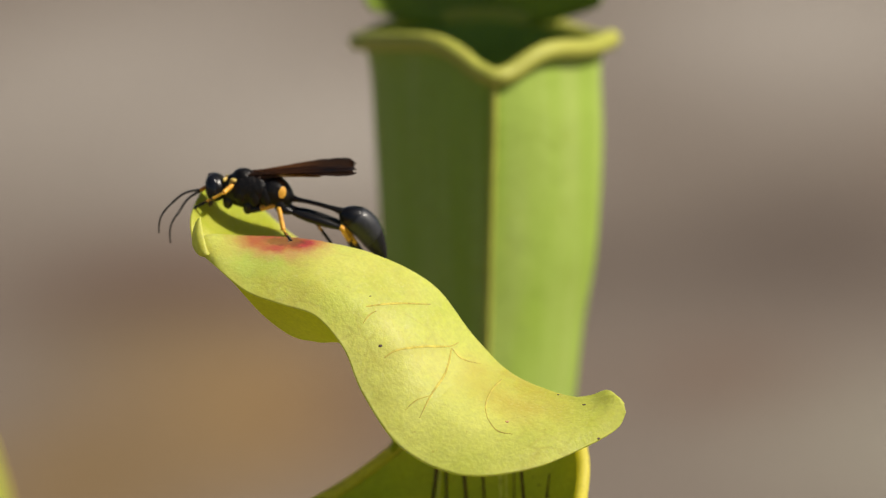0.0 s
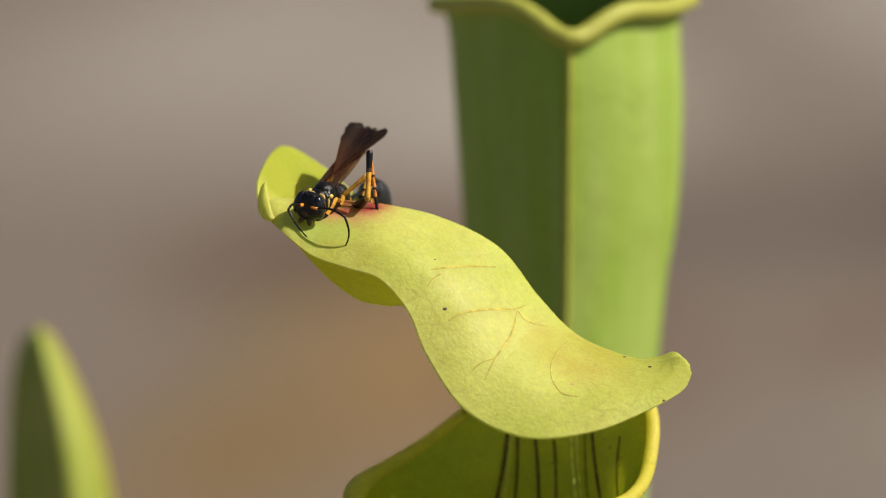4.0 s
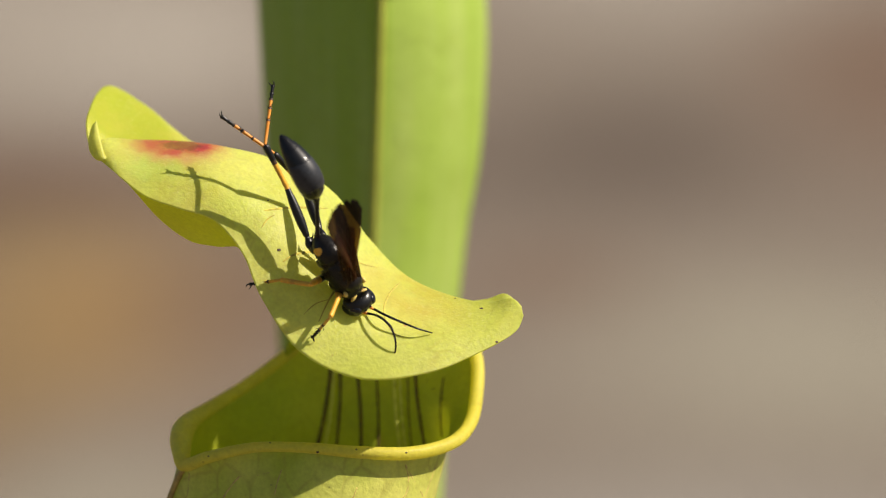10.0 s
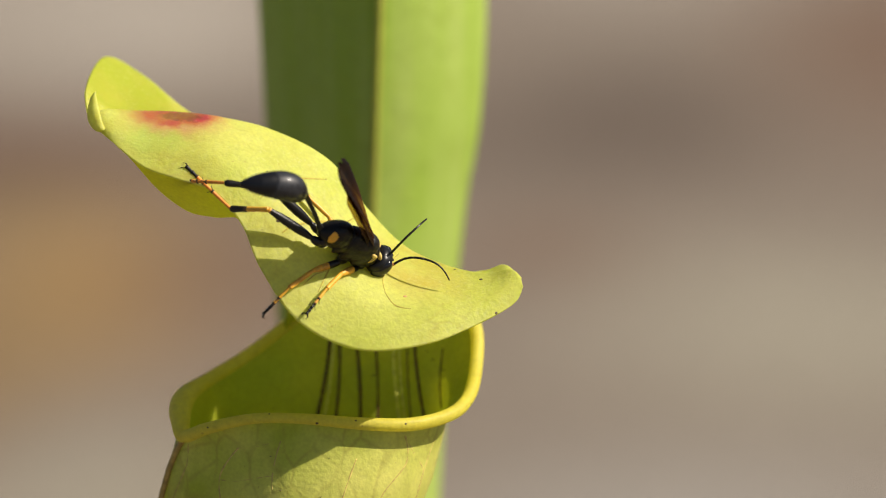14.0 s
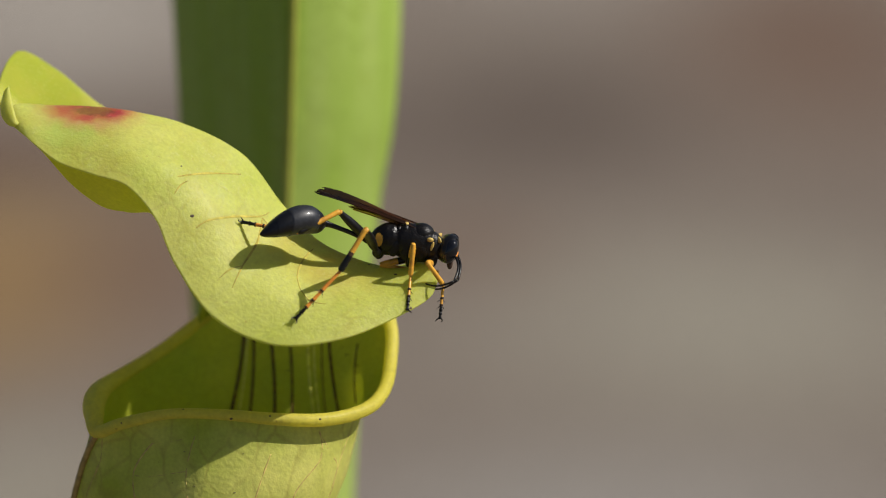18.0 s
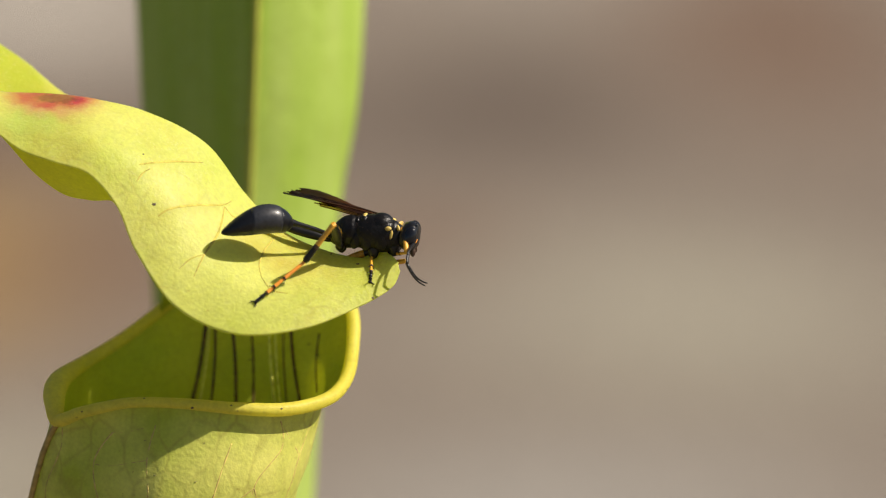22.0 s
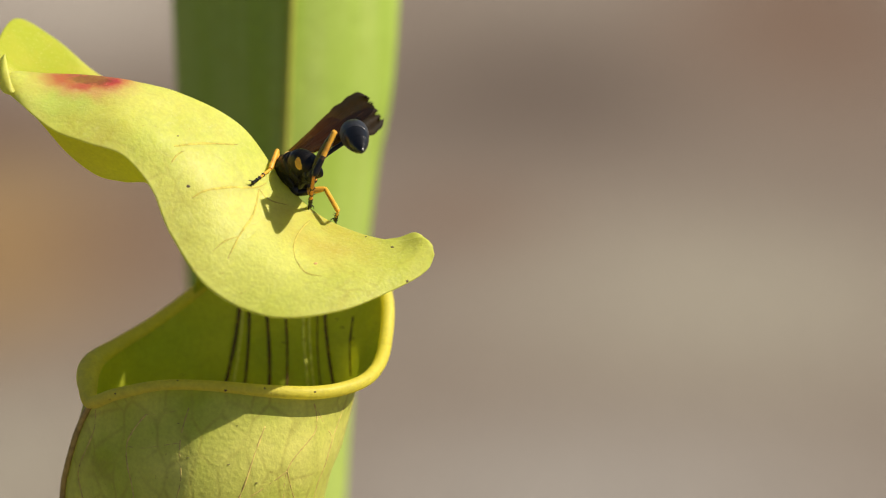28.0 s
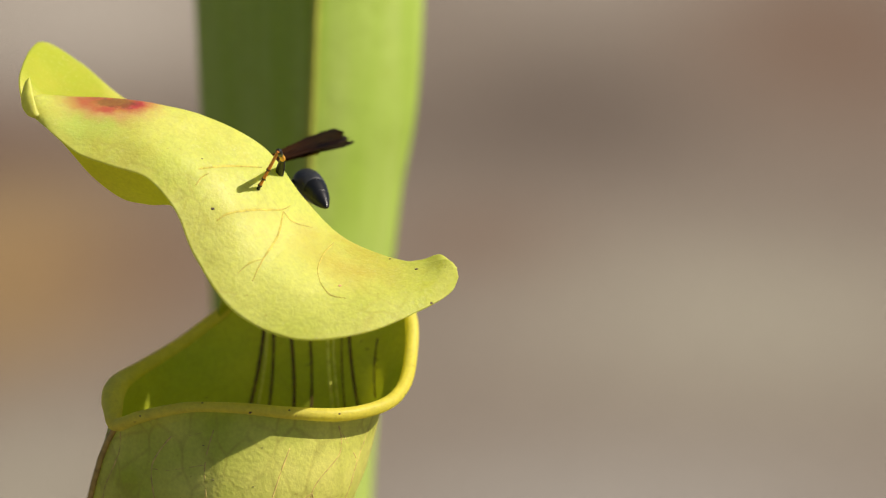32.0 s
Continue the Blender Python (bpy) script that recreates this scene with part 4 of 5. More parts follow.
def whole_leg(hip, given, lengths, outward):
    """A leg through a knee, an ankle and a foot on the plan: of the ways that it can lean, the one that sets its foot on the leaf."""
    best = None
    start = plan_of(hip)
    hidden = len(given) > 6
    rest = given[6] + HOOD_W if hidden else leaf_w(given[4], given[5], start[2] - 30) + 3
    reach = [0.955 * x for x in lengths]
    for a in LEANS:
        knee = aim(start, given[0:2], reach[0], a)
        under = 0.0 if hidden else max(0.0, leaf_w(knee[0], knee[1], -1e9) + 4 - knee[2])
        off = 0.6 * math.hypot(knee[0] - given[0], knee[1] - given[1]) + (0 if a * outward > 0 else 55)
        for b in LEANS:
            ankle = aim(knee, given[2:4], reach[1], b)
            sunk = 0.0 if hidden else max(0.0, leaf_w(ankle[0], ankle[1], -1e9) + 4 - ankle[2])
            for c in LEANS:
                foot = aim(ankle, given[4:6], reach[2], c)
                floor = rest if hidden else leaf_w(foot[0], foot[1], rest - 3) + 3
                miss = 2.5 * (under + sunk) + off + 0.6 * math.hypot(ankle[0] - given[2], ankle[1] - given[3]) + 0.6 * math.hypot(foot[0] - given[4], foot[1] - given[5])
                miss += (3.0 if foot[2] < floor and not hidden else 1.0) * abs(foot[2] - floor)
                if not hidden:
                    mid = (ankle + foot) / 2
                    miss += 2.5 * max(0.0, leaf_w(mid[0], mid[1], -1e9) + 3 - mid[2])
                if best is None or miss < best[0]:
                    best = (miss, (start, knee, ankle, foot))
    return [spot(*p) for p in best[1]]


def solve(row, legs):
    """All poses of one moment: the wasp's in the world, its parts' in the wasp's space."""
    hu, hv, bu, bv, nod, ux, uy, uz, depth, gu, gv, gn, tu, tv, tn, wu, wv, wn, *feel = row
    waist = np.array([bu, bv, depth])
    front = aim(waist, (hu, hv), 146.0, nod)
    shift = (front[2] - waist[2]) / 2
    waist[2] -= shift
    front[2] -= shift
    hint = (SIDE * ux - RISE * uy - AHEAD * uz).normalized()
    b, h = spot(*waist), spot(*front)
    ahead = (h - b).normalized()
    left = hint.cross(ahead).normalized()
    up = ahead.cross(left)
    centre = (b + h) / 2
    root = Matrix.Translation(centre) @ Matrix((ahead, left, up)).transposed().to_4x4()
    back = root.inverted()
    out = {}
    place = lambda v: root @ (Vector(v) * SIZE)
    out[head] = Matrix.Translation(Vector((69, 0, -4)) * SIZE) @ Euler((0, radians(16), 0)).to_matrix().to_4x4()
    waist_w = place((-75, 0, -8))
    p0 = plan_of(waist_w)
    p1 = aim(p0, (gu, gv), 92.0 * 0.98, gn)
    p2 = aim(p1, (tu, tv), 132.0 * 0.98, tn)
    drop, tail = spot(*p1), spot(*p2)
    out[petiole] = back @ rod_pose(waist_w, drop, up)
    out[gaster] = back @ rod_pose(drop, tail, up)
    for ob, s, hind in WINGS:
        base = place((30 - 12 * hind, 11 * s, 26 - 3 * hind))
        tip = spot(*aim(plan_of(base), (wu, wv), 213.0, wn))
        face = legs.get("wing_face")
        rise = up if face is None else (SIDE * face[0] - RISE * face[1] - AHEAD * face[2]).normalized()
        lean = (rise + left * ((0.22 if face is None else 0.1) * s)).normalized()
        m = rod_pose(base, tip, lean)
        out[ob] = back @ m @ Euler((0, radians(1.5 * hind), radians(s * (-1.2 - 1.5 * hind)))).to_matrix().to_4x4()
    # feelers
    for s, side, f in ((1, "left", feel[:4]), (-1, "right", feel[4:])):
        base = place((84, 7 * s, -3))
        q0 = plan_of(base)
        q1 = aim(q0, f[:2], 17.0 + 58.0, 0.5 if legs.get("behind") is None else -1.0)
        q2 = aim(q1, f[2:], 60.0, -0.2)
        w0, w1, w2 = spot(*q0), spot(*q1), spot(*q2)
        joint = w0 + (w1 - w0).normalized() * (16 * SIZE)
        scape, one, two = FEELERS[side]
        turn = (w1 - w0).normalized() - (w2 - w1).normalized()
        bulge = turn + up * 0.12
        out[scape] = back @ rod_pose(w0, w1, bulge)
        out[one] = back @ rod_pose(joint, w1, bulge)
        out[two] = back @ rod_pose(joint + (w1 - joint).normalized() * (60 * SIZE), w2, bulge)
    # legs
    joints = {}
    for (pair, side), pieces in LEGS.items():
        given = legs.get(pair + "_" + side)
        if given is None:
            continue
        s = 1 if side == "left" else -1
        hx, hy, hz = HIP[pair] if legs.get("behind") is None or pair != "fore" else (27, 26, 8)
        hip = place((hx, hy * s, hz))
        a, bb, c = LIMB[pair]
        if len(given) >= 6:
            joints[pair, side] = [back @ q for q in whole_leg(hip, given, (a, bb, c), -(left * s).dot(AHEAD))]
            continue
        toward = -(left * s).dot(AHEAD)
        lean = 0.9 if toward > 0 else -0.9
        w = leaf_w(given[2], given[3])
        whole = 0.95 * (bb + c)
        best = None
        for nod_k in (lean, 0.0, -lean):
            k = aim(plan_of(hip), given[:2], a, nod_k)
            flat = math.hypot(given[2] - k[0], given[3] - k[1])
            if len(given) > 4:
                fw = given[4] + HOOD_W
            elif w is not None and abs(w - k[2]) < 190:
                fw = w + 3
            else:
                fw = k[2] + math.copysign(math.sqrt(max(0.0, whole * whole - flat * flat)), toward)
            miss = abs(math.hypot(flat, fw - k[2]) - whole) + (0 if nod_k == lean else 25 if legs.get("firm") is None else 300)
            if best is None or miss < best[0]:
                best = (miss, k, fw)
        _, k, fw = best
        knee, foot = spot(*k), spot(given[2], given[3], fw)
        ankle, foot = bend(knee, foot, bb * SIZE, c * SIZE, up if legs.get("behind") is None else up * 0.15 - AHEAD)
        joints[pair, side] = [back @ p for p in (hip, knee, ankle, foot)]
    # legs that stay out of sight are drawn in under the body
    rest = {"fore": ((20, 10, -52), (50, 9, -58), (0, 8, -64)), "mid": ((-30, 10, -48), (18, 10, -60), (-40, 10, -64)), "hind": ((-150, 16, -20), (-100, 16, -50), (-60, 14, -80))}
    if legs.get("behind") is not None:
        rest = {"fore": ((14, 14, -20), (48, 16, -26), (0, 18, -30)), "mid": ((50, 14, -22), (2, 16, -30), (50, 16, -30)), "hind": ((48, 16, -26), (-36, 20, -34), (44, 20, -40))}
    for pair, side in LEGS:
        if (pair, side) not in joints:
            s = 1 if side == "left" else -1
            joints[pair, side] = [Vector((x, y * s, z)) * SIZE for x, y, z in (HIP[pair], *rest[pair])]
    set_legs(out, joints)
    return root, out, joints


def set_legs(out, joints):
    """The poses of the legs' rods, each at its own length."""
    z = Vector((0, 0, 1))
    for key, (p, q, r, f) in joints.items():
        femur, tibia, tarsus = LEGS[key]
        a, b, _ = LIMB[key[0]]
        q = p + (q - p).normalized() * (a * SIZE)
        r = q + (r - q).normalized() * (b * SIZE)
        out[femur], out[tibia], out[tarsus] = rod_pose(p, q, z), rod_pose(q, r, z), rod_pose(r, f, z)


SOLVED = {}


def solved(i):
    """The joints of one stance in the world."""
    if i not in SOLVED:
        root, _, joints = solve(STANCES[i][1], STANCES[i][2])
        SOLVED[i] = {key: [root @ p for p in line] for key, line in joints.items()}
    return SOLVED[i]


def between(t):
    times = [s[0] for s in STANCES]
    i = max(k for k in range(len(times)) if times[k] <= t + 1e-6)
    j = min(i + 1, len(times) - 1)
    span = times[j] - times[i]
    f = 0.0 if span == 0 else (t - times[i]) / span
    f = f * f * (3 - 2 * f)
    a, b = STANCES[i], STANCES[j]
    return a[1] * (1 - f) + b[1] * f, i, j, f


def moment(t):
    row, i, j, f = between(t)
    if f == 0 or i == j:
        return solve(row, STANCES[i][2])[:2]
    ra, oa, joints = solve(row, STANCES[i][2])
    rb, ob, _ = solve(row, STANCES[j][2])
    out = {}
    for key in oa:
        qa, qb = oa[key].to_quaternion(), ob[key].to_quaternion()
        out[key] = Matrix.LocRotScale(oa[key].translation.lerp(ob[key].translation, f), qa.slerp(qb, f), None)
    # the legs glide from stance to stance, so that a planted foot stays where it is
    back = ra.inverted()
    here, there = solved(i), solved(j)
    set_legs(out, {key: [line[0]] + [back @ p.lerp(q, f) for p, q in zip(here[key][1:], there[key][1:])] for key, line in joints.items()})
    return ra, out


def steady_roll(moments):
    """Turns each leg's rod about its own length, so that it never spins from one moment to the next."""
    for pieces in LEGS.values():
        for ob in pieces:
            last = None
            for _, _, out in moments:
                m = out[ob]
                x = m.col[0].to_3d().normalized()
                z = m.col[2].to_3d() if last is None else last - x * x.dot(last)
                if z.length < 0.05:
                    z = m.col[2].to_3d()
                z.normalize()
                turn = Matrix((x, z.cross(x), z)).transposed().to_4x4()
                out[ob] = Matrix.Translation(m.translation) @ turn
                last = z


STEP = 0.25

# ---- a second wasp that rushes at the first from behind the pitcher ----
BLUE = chitin("steel_blue_cuticle", (0.008, 0.012, 0.028), 0.3, 2200.0, 0.4, Specular_IOR_Level=0.5, Coat_Weight=0.3, Coat_Roughness=0.15)
BLUE_WING = wing_material("blue_smoked_wing", (0.014, 0.014, 0.026), (0.008, 0.008, 0.014), (0.55, 0.50, 0.55), (0.62, 0.52))
rival = copy_thing(wasp, Matrix())
tagged(rival, "steel-blue wasp in flight with spread dusky wings", "wasp")
RIVAL = [ob for ob in rival.children]
for ob in rival.children_recursive:
    for slot in ob.material_slots:
        slot.link = "OBJECT"
        slot.material = BLUE_WING if slot.material in (WING, CLEAR_WING) else BLUE


def set_rival():
    """The flying pose: wings out to both sides, legs trailing, waist bent."""
    twins = dict(zip(wasp.children, RIVAL))

    def at(ob, x, y, z, rx=0, ry=0, rz=0):
        twins[ob].matrix_basis = pose(x * SIZE, y * SIZE, z * SIZE, rx, ry, rz)

    at(head, 69, 0, -4, 0, 16, 0)
    at(petiole, -75, 0, -8, 0, 10, 180)
    at(gaster, -163, 0, 8, 0, 14, 180)
    for ob, s, back_pair in WINGS:
        at(ob, 30 - 14 * back_pair, 11 * s, 26 - 3 * back_pair, 18 * s, -22, s * (112 + 26 * back_pair))
    for (pair, side), pieces in LEGS.items():
        s = 1 if side == "left" else -1
        x, y, z = HIP[pair]
        line = [Vector((x, y * s, z))]
        for length, (dx, dy, dz) in zip(LIMB[pair], ((-0.8, 0.3, -0.2), (-0.55, 0.1, -0.8), (-0.9, 0.2, -0.4)) if pair == "hind" else ((-0.8, 0.2, -0.4), (0.85, 0.1, -0.3), (-0.9, 0.0, -0.2))):
            line.append(line[-1] + Vector((dx, dy * s, dz)).normalized() * length)
        for ob, a, b in zip(pieces, line, line[1:]):
            twins[ob].matrix_basis = rod_pose(a * SIZE, b * SIZE, Vector((0, 0, 1)))
    for side, pieces in FEELERS.items():
        s = 1 if side == "left" else -1
        line = [Vector((84, 7 * s, -3)), Vector((100, 12 * s, -6)), Vector((152, 34 * s, -26)), Vector((200, 62 * s, -56))]
        for ob, a, b in zip(pieces, line, line[1:]):
            twins[ob].matrix_basis = rod_pose(a * SIZE, b * SIZE, Vector((0, 0, 1)))


LANDED = Matrix.Translation((0.62, 0.9, 0.0046)) @ pose(0, 0, 0, 0, 0, 25)


def rival_pose(u, v, w, ahead, up):
    """On the plan: across, down and towards the lens."""
    x = (SIDE * ahead[0] - RISE * ahead[1] - AHEAD * ahead[2]).normalized()
    z = SIDE * up[0] - RISE * up[1] - AHEAD * up[2]
    y = z.cross(x).normalized()
    m = Matrix((x, y, x.cross(y))).transposed().to_4x4()
    return Matrix.Translation(spot(u, v, w)) @ m


def motions():
    set_rival()
    start = spot(400, 1100, -900)
    touch = INSIDE.ray_cast(start, (EYE - start).normalized())[0]
    resting = rival_pose(400, 1100, plan_of(touch)[2] - 40, (0.05, -1, 0.1), (0.2, -0.1, -1))
    low = rival_pose(430, 900, -440, (0.1, -1, 0.1), (0.9, -0.1, -0.4))
    turning = rival_pose(450, 800, -440, (0.1, -1, 0.0), (0.7, 0.0, 0.7))
    rising = rival_pose(474, 712, -420, (0.1, -1, -0.15), (0.2, -0.15, 0.95))
    higher = rival_pose(522, 668, -400, (0.0, -0.9, -0.42), (0.2, -0.4, 0.9))
    clash = rival_pose(862, 460, 110, (-0.33, -0.10, -0.94), (0.35, -0.9, 0.1))
    away = rival_pose(2300, -200, -300, (0.5, -0.4, -0.75), (0.3, -0.9, 0.3))
    gone = rival_pose(3600, 900, -2600, (0.9, 0.2, -0.4), (0.2, -0.9, 0.3))
    walk(rival, [(0.0, resting), (23.2, resting), (23.27, low), (23.33, turning), (23.4, rising), (23.5, higher), (23.6, clash), (23.7, away), (24.0, gone), (24.6, LANDED), (32.0, LANDED)])
    times = [k * STEP for k in range(int(32 / STEP) + 1)]
    moments = [(t, *moment(t)) for t in times]
    steady_roll(moments)
    walk(wasp, [(t, root) for t, root, _ in moments])
    for ob in moments[0][2]:
        walk(ob, [(t, out[ob]) for t, _, out in moments])


stance(0.0, (69, 79), (217, 98), 1, (0.15, -0.97, 0.25), -152, (307, 130), -1, (393, 207), -1, (374, 54), -1, (6, 110, -25, 169), (16, 125, -5, 192), firm=(1,), wing_face=(0, -0.88, 0.47), fore_left=(121, 66, 93, 95, 47, 118, -115), fore_right=(112, 70, 82, 100, 55, 116, -215), mid_left=(191, 116, 200, 163, 215, 183), mid_right=(250, 105, 262, 140, 284, 186), hind_left=(323, 166, 324, 196, 324, 225, -330), hind_right=(330, 160, 330, 192, 330, 222, -330))
stance(1.0, (69, 71), (220, 99), 1, (0.15, -0.97, 0.25), -152, (306, 124), -1, (382, 193), -1, (378, 47), -1, (15, 110, -15, 160), (22, 113, -2, 191), firm=(1,), wing_face=(0, -0.88, 0.47), fore_left=(121, 66, 90, 97, 47, 117, -115), fore_right=(112, 70, 82, 100, 55, 116, -215), mid_left=(191, 116, 202, 163, 219, 182), mid_right=(227, 90, 236, 141, 246, 181), hind_left=(312, 170, 313, 196, 313, 225, -330), hind_right=(316, 168, 318, 196, 318, 226, -330))
stance(2.0, (63, 69), (213, 91), 1, (0.15, -0.97, 0.25), -152, (302, 113), -1, (385, 194), -1, (372, 44), -1, (6, 115, -18, 172), (14, 117, -4, 195), firm=(1,), wing_face=(0, -0.88, 0.47), fore_left=(116, 63, 87, 93, 51, 115, -115), fore_right=(108, 68, 80, 98, 55, 116, -215), mid_left=(191, 119, 203, 165, 215, 182), mid_right=(221, 99, 224, 145, 228, 182), hind_left=(322, 142, 318, 172, 320, 204, -330), hind_right=(316, 146, 326, 172, 328, 204, -330))
stance(3.0, (42, 75), (195, 90), 1, (0.15, -0.97, 0.25), -152, (285, 104), -1, (382, 180), -1, (346, 18), -1, (-23, 115, -45, 175), (8, 125, 4, 198), firm=(1,), wing_face=(0, -0.88, 0.47), fore_left=(86, 53, 73, 96, 44, 118, -115), fore_right=(84, 60, 70, 98, 48, 118, -215), mid_left=(180, 113, 192, 153, 212, 177), mid_right=(196, 79, 203, 138, 209, 174), hind_left=(297, 138, 334, 196, 347, 232, -140), hind_right=(292, 94, 333, 169, 370, 212))
stance(3.5, (97, 145), (164, 151), 1, (0.05, -0.95, 0.3), -85, (214, 149), -1, (271, 179), -1, (225, 27), -1, (140, 171, 148, 206), (42, 147, 45, 170), firm=(1,), fore_left=(153, 133, 166, 173), mid_left=(185, 116, 213, 181), hind_left=(232, 167, 288, 192), fore_right=(77, 109, 63, 103))
stance(5.5, (431, 348), (325, 280), -1, 20, None, (250, 211), -1, (124, 167), 1, (314, 149), -1, (469, 369, 478, 353), (481, 393, 505, 467), mid_left=(337, 236, 270, 191), hind_left=(229, 206, 52, 132), fore_right=(417, 352, 400, 432), mid_right=(349, 324, 313, 352), hind_right=(265, 279, 150, 325))
stance(6.0, (489, 445), (413, 326), -1, 12, None, (358, 268), -1, (241, 247), 1, (396, 196), 1, (566, 491, 604, 503), (526, 507, 539, 555), fore_right=(438, 429, 452, 466, 447, 503), mid_left=(395, 274, 359, 246, 322, 203), mid_right=(426, 383, 381, 398, 325, 437), hind_left=(436, 241, 354, 234, 256, 172), hind_right=(375, 303, 285, 302, 203, 313))
stance(6.5, (489, 448), (408, 344), -1, 5, None, (414, 273), 1, (329, 180), 1, (418, 202), 1, (563, 504, 597, 504), (544, 504, 549, 569), fore_left=(490, 369, 506, 383), mid_left=(389, 256, 340, 236), hind_left=(399, 242, 229, 132), fore_right=(450, 438, 434, 528), mid_right=(424, 392, 325, 434), hind_right=(390, 348, 221, 309))
stance(7.0, (490, 443), (395, 331), -1, 5, None, (400, 265), 1, (364, 143), 1, (410, 226), 1, (558, 484, 607, 505), (551, 479, 570, 551), fore_right=(449, 437, 442, 476, 434, 531), mid_left=(378, 274, 358, 247, 327, 200), mid_right=(422, 405, 357, 418, 323, 431), hind_left=(386, 272, 351, 202, 280, 120), hind_right=(400, 355, 318, 309, 236, 313))
stance(7.5, (487, 439), (391, 338), -1, 5, None, (363, 240), 1, (284, 154), 1, (380, 212), 1, (560, 483, 592, 481), (556, 499, 578, 559), fore_left=(470, 396, 504, 380), hind_left=(448, 276, 343, 81), fore_right=(443, 438, 431, 529), mid_right=(419, 386, 324, 430), hind_right=(327, 264, 223, 179))
stance(8.0, (488, 451), (405, 328), -1, 0, None, (427, 278), 1, (427, 157), 1, (445, 193), 1, (543, 495, 578, 518), (528, 495, 533, 555), fore_right=(443, 437, 440, 482, 434, 529), mid_left=(395, 271, 369, 256, 327, 195), mid_right=(422, 386, 374, 408, 324, 431), hind_left=(415, 246, 431, 165, 434, 100), hind_right=(327, 266, 282, 230, 229, 178))
stance(9.0, (503, 460), (435, 333), -1, 0, None, (383, 248), 1, (310, 154), 1, (396, 240), 1, (563, 498, 604, 518), (550, 508, 553, 571), fore_right=(456, 442, 447, 487, 435, 529), mid_right=(425, 401, 382, 418, 323, 431), hind_left=(481, 237, 483, 296, 493, 343, -170), hind_right=(327, 273, 292, 234, 237, 178))
stance(10.0, (522, 466), (450, 350), -1, 22, None, (444, 279), 1, (392, 172), 1, (482, 293), 1, (589, 498, 629, 513), (563, 502, 578, 548), fore_right=(483, 454, 468, 489, 435, 527), mid_right=(445, 425, 388, 425, 325, 431), hind_left=(432, 285, 372, 201, 264, 123), hind_right=(387, 247, 360, 196, 367, 83))
stance(11.0, (534, 470), (454, 358), -1, 35, None, (437, 291), 1, (365, 196), 1, (487, 305), 1, (587, 497, 633, 513), (569, 512, 588, 573), fore_right=(492, 466, 471, 497, 436, 530), mid_right=(446, 436, 386, 432, 325, 435), hind_left=(384, 257, 316, 203, 203, 128), hind_right=(361, 271, 318, 213, 299, 81))
stance(12.0, (530, 470), (450, 358), -1, 35, None, (427, 291), 1, (339, 210), 1, (483, 297), 1, (587, 487, 632, 498), (562, 499, 588, 555), fore_right=(488, 463, 466, 493, 432, 526), mid_left=(446, 271, 402, 288, 362, 281), mid_right=(446, 435, 386, 434, 327, 434), hind_left=(400, 288, 329, 243, 268, 187), hind_right=(352, 278, 294, 215, 266, 88))
stance(13.0, (533, 467), (456, 360), -1, 38, None, (438, 293), 1, (348, 209), 0.2, (489, 300), 1, (591, 488, 636, 493), (576, 505, 598, 576), fore_right=(488, 470, 468, 500, 437, 530), mid_left=(458, 293, 410, 286, 375, 268), mid_right=(450, 434, 395, 434, 326, 434), hind_left=(388, 266, 308, 229, 214, 148), hind_right=(358, 280, 305, 229, 242, 118))
stance(14.0, (561, 441), (459, 382), -1, 50, None, (425, 324), 1, (324, 295), 1, (484, 285), 1, (595, 411, 618, 389), (630, 441, 688, 485), fore_right=(489, 465, 464, 490, 435, 525), mid_left=(452, 317, 390, 289, 328, 263), mid_right=(438, 460, 399, 487, 342, 542), hind_left=(385, 329, 292, 303, 206, 297), hind_right=(381, 364, 294, 348, 224, 282))
stance(14.5, (651, 417), (535, 392), -1, 60, None, (457, 342), 1, (342, 300), 1, (467, 262), -1, (691, 419, 721, 444), (694, 427, 726, 459), hind_left=(393, 285, 270, 168), fore_right=(625, 426, 618, 510), mid_right=(546, 433, 474, 537), hind_right=(454, 370, 305, 382))
stance(16.5, (780, 403), (636, 413), 1, (0, -0.93, 0.36), -25, (620, 371), 1, (542, 332), -0.3, (604, 354), -1, (809, 448, 829, 526), (796, 437, 798, 462), wing_face=(0, -0.98, 0.16), hind_left=(651, 325, 466, 359), fore_right=(771, 406, 815, 474), mid_right=(720, 425, 733, 534), hind_right=(664, 374, 559, 546))
stance(17.0, (822, 438), (676, 393), 1, (0, -0.93, 0.36), -25, (598, 375), 1, (478, 386), 1, (586, 332), -1, (833, 510, 826, 585), (805, 525, 777, 577), wing_face=(0, -0.75, 0.66), fore_right=(797, 438, 808, 480, 823, 520), mid_right=(743, 427, 730, 476, 732, 534), hind_left=(596, 385, 535, 389, 455, 394), hind_right=(664, 390, 625, 463, 556, 552))
stance(18.0, (840, 429), (692, 410), 1, (0, -0.93, 0.36), -25, (612, 385), 1, (502, 387), 1, (600, 329), -1, (847, 470, 825, 495), (842, 472, 819, 492), wing_face=(0, -0.98, 0.16), fore_right=(794, 457, 821, 495, 815, 557), mid_right=(769, 424, 764, 476, 759, 526), hind_left=(662, 388, 580, 394, 467, 382), hind_right=(685, 397, 639, 470, 561, 552))
